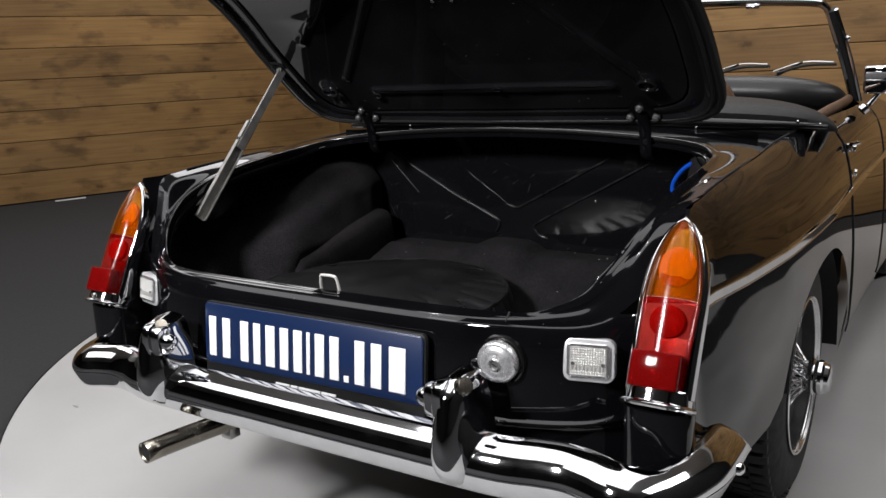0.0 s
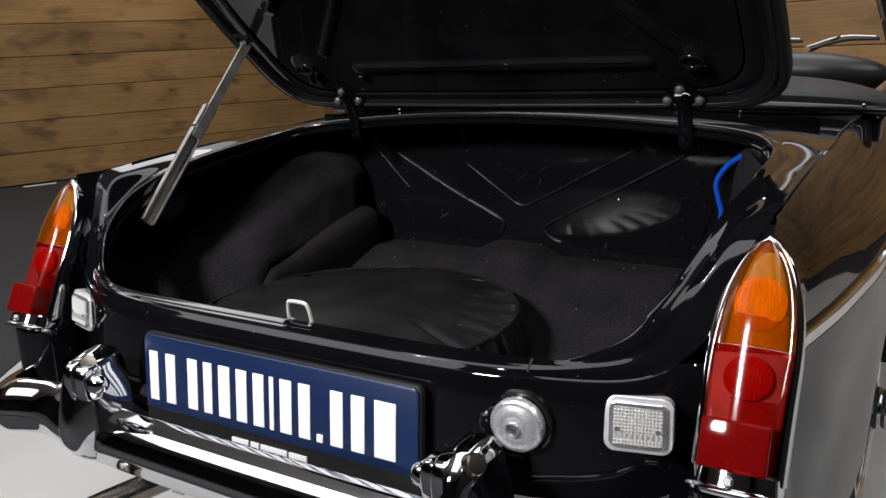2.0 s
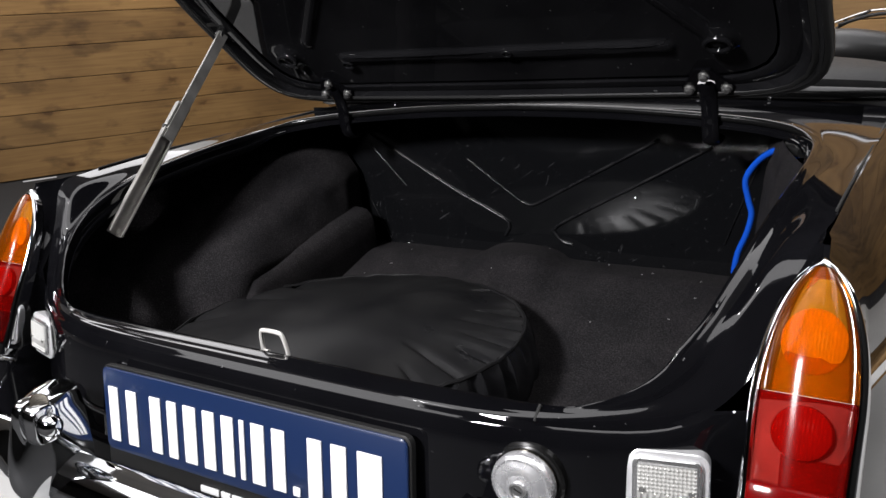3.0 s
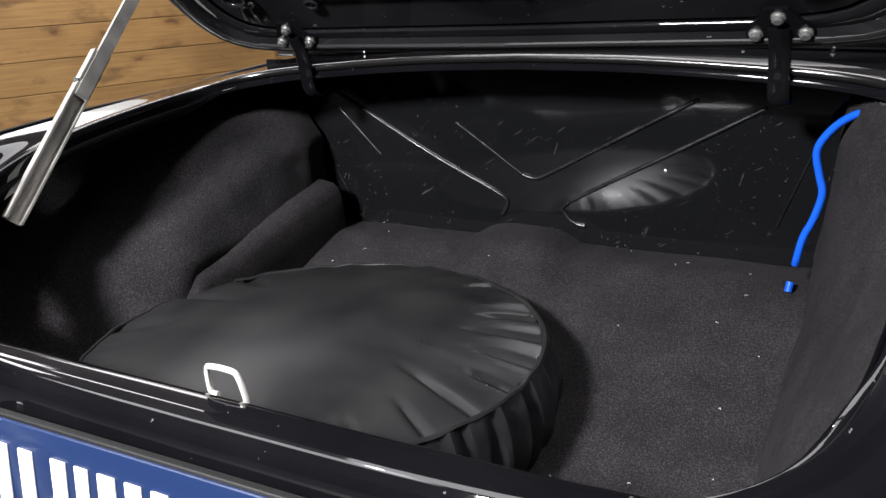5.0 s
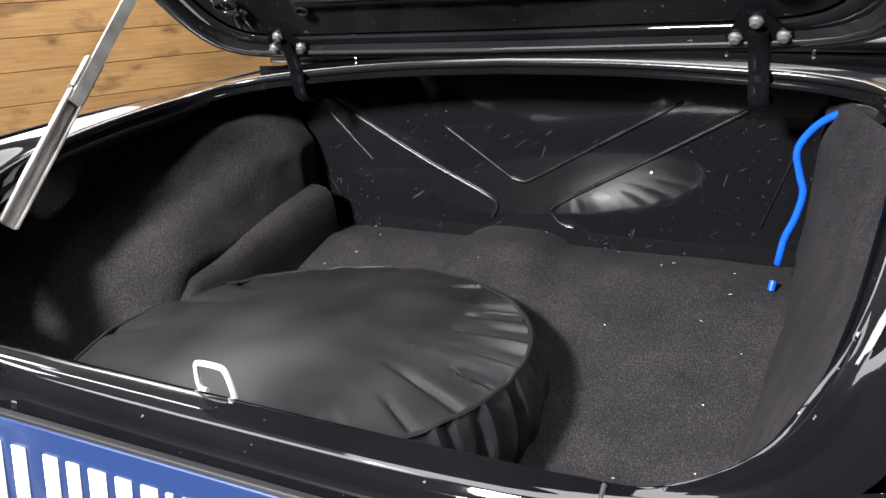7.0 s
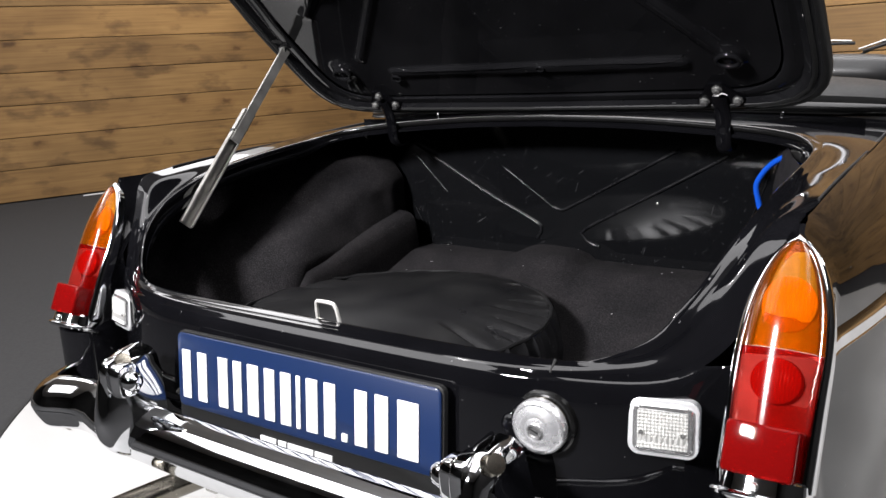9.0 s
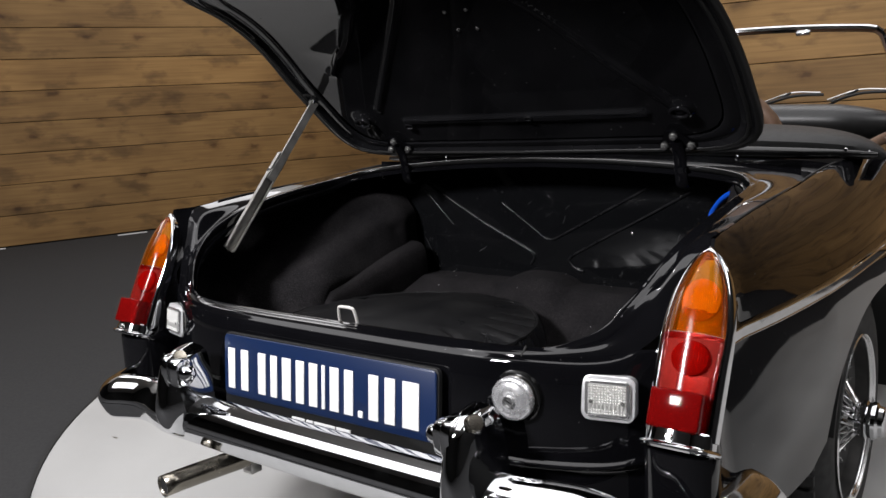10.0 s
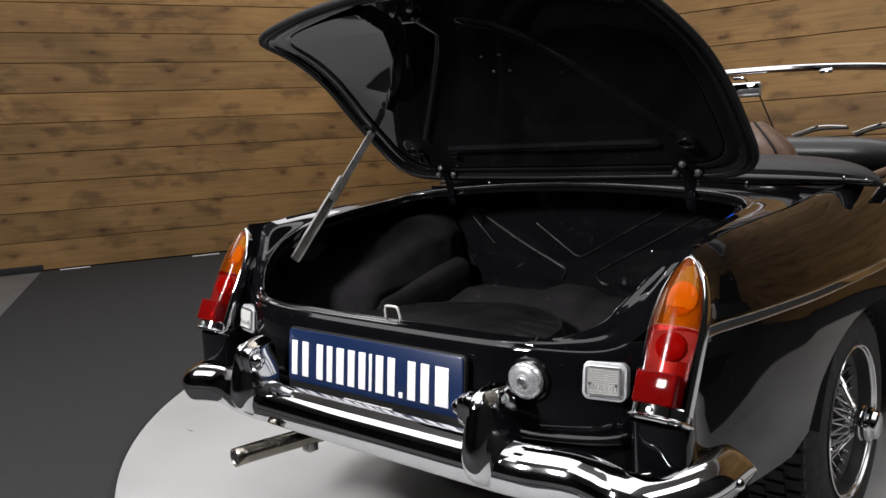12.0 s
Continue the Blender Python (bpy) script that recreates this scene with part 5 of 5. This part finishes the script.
def hood_cover():
    rows = []
    for x in np.concatenate([-np.sin(np.linspace(1.5708, 0, 45)), np.sin(np.linspace(0, 1.5708, 45))[1:]]) * 0.735:
        a, y0, deck = hood_edge(x)
        y1 = 1.46 - 0.375 * a**3
        rise = 0.058 * max(0.0, 1 - a**9) ** 0.6
        n = 0.004 * noise.noise(Vector((x * 5, 0, 3))) * (1 - a**4)
        mid = 0.006 * noise.noise(Vector((x * 4, 5, 1))) * (1 - a**4)
        rows.append([(x, y0 + 0.020, deck - 0.004), (x, y0 + 0.002, deck + 0.003), (x, y0, deck + 0.25 * rise), (x, y0 + 0.010 * (1 - a), deck + 0.62 * rise + n), (x, y0 + 0.05 * (1 - a**3), deck + 0.88 * rise + n),
                     (x, y0 * 0.7 + y1 * 0.3, deck + rise + mid), (x, (y0 + y1) / 2, deck + 1.05 * rise + mid + n), (x, y0 * 0.25 + y1 * 0.75, deck + rise - n), (x, y1 - 0.03 * (1 - a), deck + 0.75 * rise), (x, y1, deck + 0.3 * rise), (x, y1 - 0.004, deck - 0.03 * (1 - a))])
    return grid(rows)


hood = part("folded_hood", hood_cover(), M_HOOD, car, "folded hood under its black vinyl cover")
roll = []
for x in np.linspace(-0.715, 0.715, 70):
    a, y0, deck = hood_edge(x)
    roll.append((x, y0 - 0.004, deck + 0.009))
part("hood_roll", tube(roll, [0.015 * (1 - 0.6 * (abs(p[0]) / 0.715) ** 8) for p in roll], 12), M_SEAL, hood, "black padded roll along the hood edge")
for x, y, z in ((0.70, 1.052, 0.885), (0.655, 1.030, 0.893), (0.43, 0.975, 0.884), (0.30, 0.972, 0.890), (-0.43, 0.975, 0.884)):
    part("snap", moved(lathe([(0, 0), (0, 0.0042), (0.0025, 0.003), (0.003, 0)], 12, "y", -1), Matrix.Translation((x, y - 0.001, z))), M_CHROME, hood)
part("cockpit_tub", box(-0.63, 0.63, 1.38, 2.1, 0.22, 0.40, 0.02), M_CARPET, car)
dash = part("dashboard", box(-0.60, 0.60, 2.02, 2.14, 0.66, 0.90, 0.02, 3), M_DASH, car, "padded black dashboard")
part("crash_roll", tube(curve([(-0.585, 2.07, 0.885), (-0.55, 2.035, 0.897), (-0.45, 2.01, 0.908), (-0.25, 1.995, 0.917), (0.0, 1.99, 0.920), (0.25, 1.995, 0.917), (0.45, 2.01, 0.908), (0.55, 2.035, 0.897), (0.585, 2.07, 0.885)], 50), [0.060 * min(1.0, 0.55 + 0.45 * (min(k, 49 - k) / 7) ** 0.6) for k in range(50)], 24, squash=(1.3, 0.98)), M_DASH, dash)
part("crash_pad_lip", tube(curve([(-0.56, 2.14, 0.905), (-0.3, 2.10, 0.958), (0, 2.095, 0.965), (0.3, 2.10, 0.958), (0.56, 2.14, 0.905)], 40), 0.010, 8), M_DASH, dash)
for side in (-1, 1):
    part("door_capping", tube(curve([(side * 0.632, 1.36, 0.868), (side * 0.634, 1.6, 0.878), (side * 0.632, 1.9, 0.882), (side * 0.622, 2.09, 0.882)], 24), 0.015, 12, squash=(0.9, 1.1)), M_LEATHER, car, "brown leather capping of the door")


def seat(x):
    st = part("seat", box(x - 0.23, x + 0.23, 1.45, 1.92, 0.36, 0.50, 0.05, 3), M_LEATHER, car, "brown leather seat")
    rows = []
    for k in np.linspace(0, 1, 16):
        z = 0.44 + 0.60 * k
        w = 0.20 - 0.035 * k - 0.10 * max(0, (k - 0.72) / 0.28) ** 2.4
        d = 0.065 * (1 - max(0, (k - 0.85) / 0.15) ** 3 * 0.6)
        yc = 1.50 - 0.10 * k
        rows.append([(x + w * math.copysign(abs(math.cos(a)) ** 0.5, math.cos(a)), yc + d * math.copysign(abs(math.sin(a)) ** 0.6, math.sin(a)), z) for a in np.linspace(0, 2 * math.pi, 28, endpoint=False)])
    bm = grid(rows, close_v=True)
    bmesh.ops.holes_fill(bm, edges=[e for e in bm.edges if e.is_boundary], sides=0)
    back = part("backrest", bm, M_LEATHER, st)
    for k in (24, 18):
        part("piping", tube([Vector(row[k]) + Vector((0, -0.002, 0)) for row in rows[4:]], 0.0035, 6), M_TRIM, back)


seat(-0.27)
seat(0.245)

# windscreen
screen_line = curve([(-0.628, 2.13, 0.89), (-0.600, 2.06, 1.02), (-0.563, 1.965, 1.17), (-0.546, 1.95, 1.196), (-0.45, 1.945, 1.209), (-0.25, 1.945, 1.222), (0, 1.945, 1.227),
                     (0.25, 1.945, 1.222), (0.45, 1.945, 1.209), (0.546, 1.95, 1.196), (0.563, 1.965, 1.17), (0.600, 2.06, 1.02), (0.628, 2.13, 0.89)], 80)
ws = part("windscreen", tube(screen_line, 0.012, 8), M_CHROME, car, "chrome framed windscreen")
glass_rows = []
for k in np.linspace(0, 1, 6):
    glass_rows.append([(x * (0.618 - 0.062 * k), 1.95 + 0.17 * (1 - k), 0.90 + 0.30 * k) for x in np.linspace(-1, 1, 12)])
g = part("pane", grid(glass_rows), M_GLASS, ws, "clear screen glass")
g.visible_shadow = False
for s in (-1, 1):
    post = [(s * 0.640, 2.135, 0.875), (s * 0.612, 2.06, 1.02), (s * 0.573, 1.962, 1.178)]
    part("pillar", tube(curve(post, 16), 0.013, 10, squash=(0.7, 1.4)), M_TRIM, ws, "black screen pillar")
    part("pillar_trim", tube(curve([(x + s * 0.013, y - 0.004, z) for x, y, z in post], 16), 0.0075, 8), M_CHROME, ws)
    part("pivot", moved(lathe([(0, 0.0), (0, 0.010), (0.012, 0.010), (0.018, 0.005), (0.019, 0)], 12, "x", s), Matrix.Translation((s * 0.607, 2.02, 1.085))), M_CHROME, ws)
for x in (-0.33, 0.33, 0.02):
    part("hood_catch", box(x - 0.022, x + 0.022, 1.930, 1.945, 1.196, 1.208, 0.003), M_CHROME, ws)
mi = part("interior_mirror", box(-0.07, 0.110, 1.915, 1.935, 1.130, 1.186, 0.008), M_ALLOY, ws, "interior mirror in a pale frame")
part("mirror_glass", box(-0.064, 0.104, 1.9125, 1.9145, 1.136, 1.180, 0.0008), M_MIRROR, mi)
part("stem", tube([(0.03, 1.95, 1.21), (0.09, 1.96, 1.13), (0.105, 2.10, 0.97)], 0.003, 6), M_TRIM, ws)


def wing_mirror(side):
    m = Matrix.Translation((side * 0.775, 1.80, 0.958))
    wm = part("door_mirror", moved(box(-0.075, 0.075, -0.025, 0.02, -0.042, 0.042, 0.010, 3), m), M_CHROME, car, "chrome door mirror")
    part("mirror_glass", moved(box(-0.068, 0.068, -0.0275, -0.024, -0.037, 0.037, 0.001), m), M_MIRROR, wm)
    part("mirror_arm", tube(curve([(side * 0.70, 1.78, 0.865), (side * 0.72, 1.79, 0.885), (side * 0.745, 1.80, 0.92)], 10), [0.016] * 3 + [0.008] * 7, 10), M_CHROME, wm)


wing_mirror(1)
wing_mirror(-1)

# -- doors, seams and small fittings --
def on_flank(y, z, side=1, proud=0.0):
    return (side * (flank_x(y, z) + proud), y, z)


for s in (-1, 1):
    gap = [on_flank(1.33 + 0.10 * ((0.86 - z) / 0.5) ** 0.7, z, s, 0.0004) for z in np.linspace(0.855, 0.26, 30)]
    part("door_gap", tube(gap, 0.0028, 6), M_DARKGAP, car)
    gap2 = [on_flank(2.17 + 0.02 * (0.86 - z), z, s, 0.0004) for z in np.linspace(0.85, 0.26, 24)]
    part("door_gap", tube(gap2, 0.0028, 6), M_DARKGAP, car)
    hx, hy, hz = on_flank(1.40, 0.795, s)
    plate_h = box(hx - 0.006, hx + 0.012, hy - 0.02, hy + 0.07, hz - 0.012, hz + 0.012, 0.005, 2)
    handle = part("door_handle", plate_h, M_CHROME, car, "chrome door handle")
    part("lever", tube(curve([(hx + s * 0.012, hy - 0.03, hz + 0.01), (hx + s * 0.026, hy, hz + 0.012), (hx + s * 0.026, hy + 0.05, hz + 0.008), (hx + s * 0.014, hy + 0.075, hz + 0.004)], 12), 0.006, 8), M_CHROME, handle)
    part("push_button", moved(lathe([(0, 0), (0, 0.011), (0.016, 0.010), (0.018, 0)], 14, "x", s), Matrix.Translation((hx + s * 0.004, hy + 0.02, hz - 0.004))), M_CHROME, handle)
    lx, ly, lz = on_flank(1.44, 0.70, s)
    part("door_lock", moved(lathe([(0, 0), (0, 0.010), (0.006, 0.009), (0.007, 0)], 14, "x", s), Matrix.Translation((lx, ly, lz + 0.02))), M_CHROME, car)
    seam = [(s * (crest_x(y) - 0.004), y, crest_z(y) + 0.0006) for y in np.linspace(0.30, 0.99, 30)]
    part("wing_seam", tube(seam, 0.0018, 6), M_DARKGAP, car)
for x0, x1 in ((0.14, 0.34), (0.36, 0.56), (-0.30, -0.08)):
    blade = part("wiper", tube(curve([(x0, 2.16, 0.985), ((x0 + x1) / 2, 2.155, 1.015), (x1, 2.15, 1.012)], 12), 0.0035, 6), M_STEEL, car, "chrome windscreen wiper")
    part("wiper_blade", tube(curve([(x0 + 0.015, 2.142, 0.978), ((x0 + x1) / 2 + 0.01, 2.139, 1.003), (x1 + 0.012, 2.136, 1.004)], 10), 0.006, 6), M_TRIM, blade)
    part("wiper_arm", tube([((x0 + x1) / 2, 2.152, 1.016), (x0 - 0.02, 2.17, 0.955)], 0.0045, 6), M_TRIM, blade)

# joint in the boot lip, rubber buffers
part("lip_joint", tube([(0.402, 0.036, 0.652), (0.402, 0.05, 0.664), (0.402, 0.064, 0.650)], 0.002, 6), M_DARKGAP, car)

# ---- small marks on the floor ----
scuff = obj("floor_mark", box(-1.466, -1.440, 0.402, 0.408, 0.0005, 0.0015), M_STEEL)
tagged(scuff, "small dark scuff on the pale turntable", "scuff", kind="structure")
for x, y in ((-6.38, 2.28), (-5.90, 3.36)):
    st = obj("floor_strip", box(-0.13, 0.13, -0.012, 0.012, -0.004, 0.004, 0.001), M_GREYPRINT)
    st.matrix_world = pose(x, y, 0, 0, 0, 68)
    tagged(st, "short pale metal strip on the carpet by the wall", "floor strip", kind="structure")

# ---- spare wheel under its cover, in the boot ----
SPARE = Vector((-0.14, 0.378, 0.0))
spare = thing("spare_wheel", "spare wheel in a gathered black vinyl cover, lying in the boot", "spare wheel", (SPARE.x, SPARE.y, 0.405))


def spare_z(r, a):
    return 0.150 + 0.026 * (1 - (r / 0.315) ** 3)


CREASES = [(0.62, 0.030, 0.10, 0.007), (0.40, 0.028, 0.13, 0.010), (0.16, 0.030, 0.11, 0.011), (-0.08, 0.026, 0.08, 0.009), (-0.30, 0.034, 0.17, 0.013), (-0.52, 0.028, 0.10, 0.010),
           (-0.78, 0.03, 0.09, 0.008), (1.1, 0.04, 0.08, 0.004), (-1.15, 0.04, 0.07, 0.005), (2.6, 0.08, 0.14, 0.006), (2.95, 0.05, 0.16, 0.008), (3.4, 0.07, 0.12, 0.006)]


def spare_cover():
    rows = []
    for r in np.linspace(0.0, 0.312, 48):
        row = []
        for k in range(360):
            a = 2 * math.pi * k / 360
            edge = (r / 0.312) ** 3
            pull = edge**2 * (0.0010 * math.sin(23 * a + 2 * math.sin(3 * a)) + 0.0006 * math.sin(41 * a))
            z = spare_z(r, a) + pull + 0.004 * noise.noise(Vector((r * math.cos(a) * 5, r * math.sin(a) * 5, 0)))
            # puckers pulled in from the seam, strongest on the car's right
            for pa, pw, length, deep in CREASES:
                pw, length = pw * 0.65, length * 0.85
                da = abs((a - pa + math.pi) % (2 * math.pi) - math.pi) * r / 0.312
                reach = max(0.0, (r - (0.312 - length)) / length)
                z -= deep * math.exp(-((da / pw) ** 2)) * math.sin(math.pi * min(1.0, reach) * 0.62)
            row.append((r * math.cos(a), r * math.sin(a), z))
        rows.append(row)
    bm = grid(rows, close_v=True)
    bmesh.ops.remove_doubles(bm, verts=bm.verts[:], dist=1e-5)
    return bm


def spare_skirt():
    rows = []
    for i, t in enumerate(np.linspace(0, 1, 12)):
        row = []
        for k in range(360):
            a = 2 * math.pi * k / 360
            fold = 0.0095 * math.sin(46 * a + 3 * math.sin(2 * a)) * (0.35 + t) + 0.003 * math.sin(81 * a + t)
            r = 0.313 + 0.016 * math.sin(math.pi * t) ** 0.7 - 0.03 * t**3 + fold
            row.append((r * math.cos(a), r * math.sin(a), 0.150 - 0.146 * t))
        rows.append(row)
    return grid(rows, close_v=True)


part("cover_top", spare_cover(), M_VINYL, spare, "smooth black vinyl top")
part("cover_side", spare_skirt(), M_VINYLGLOSS, spare, "gathered side of the cover")
part("piping", tube([(0.314 * math.cos(a), 0.314 * math.sin(a), 0.150 + 0.0010 * math.sin(23 * a + 2 * math.sin(3 * a)) + 0.0006 * math.sin(41 * a)) for a in np.linspace(0, 2 * math.pi, 181)], 0.0035, 6), M_VINYL, spare)
part("tyre", moved(lathe([(0.0, 0.0), (0.0, 0.27), (0.03, 0.295), (0.11, 0.295), (0.138, 0.27), (0.142, 0.0)], 48, "z"), Matrix.Translation((0, 0, 0))), M_RUBBER, spare)

# ---- planks of the walls ----
for wall, length, plank_rows in WALLS:
    for r in range(plank_rows):
        x = 0.0
        first = length if length < 7 else 4.0 + 3.0 * ((r * 7) % 5) / 5
        while x < length - 0.01:
            step_len = min(first if x == 0 else 7.5, length - x)
            p = new("plank", plank_mesh(step_len))
            p.parent = wall
            p.location = (x, 0, r * PLANK + 0.004)
            x += step_len

# ---- lint on the boot carpet ----
rng = random.Random(5)
lint = bmesh.new()
for i in range(22):
    x, y = rng.uniform(0.2, 0.41), rng.uniform(0.25, 0.85)
    if i > 15:
        x, y = rng.uniform(-0.36, 0.2), rng.uniform(0.70, 0.86)
    z = boot_floor_z(x, y) + 0.004
    a, n = rng.uniform(0, 6.28), rng.uniform(0.0008, 0.004)
    tube([(x, y, z), (x + n * math.cos(a), y + n * math.sin(a), z + 0.001), (x + n * 1.6 * math.cos(a + 0.5), y + n * 1.6 * math.sin(a + 0.5), z)], 0.00035, 4, bm=lint)
fluff = obj("lint", lint, M_GREYPRINT)
tagged(fluff, "pale specks and threads of lint on the boot carpet", "lint", kind="stuff")
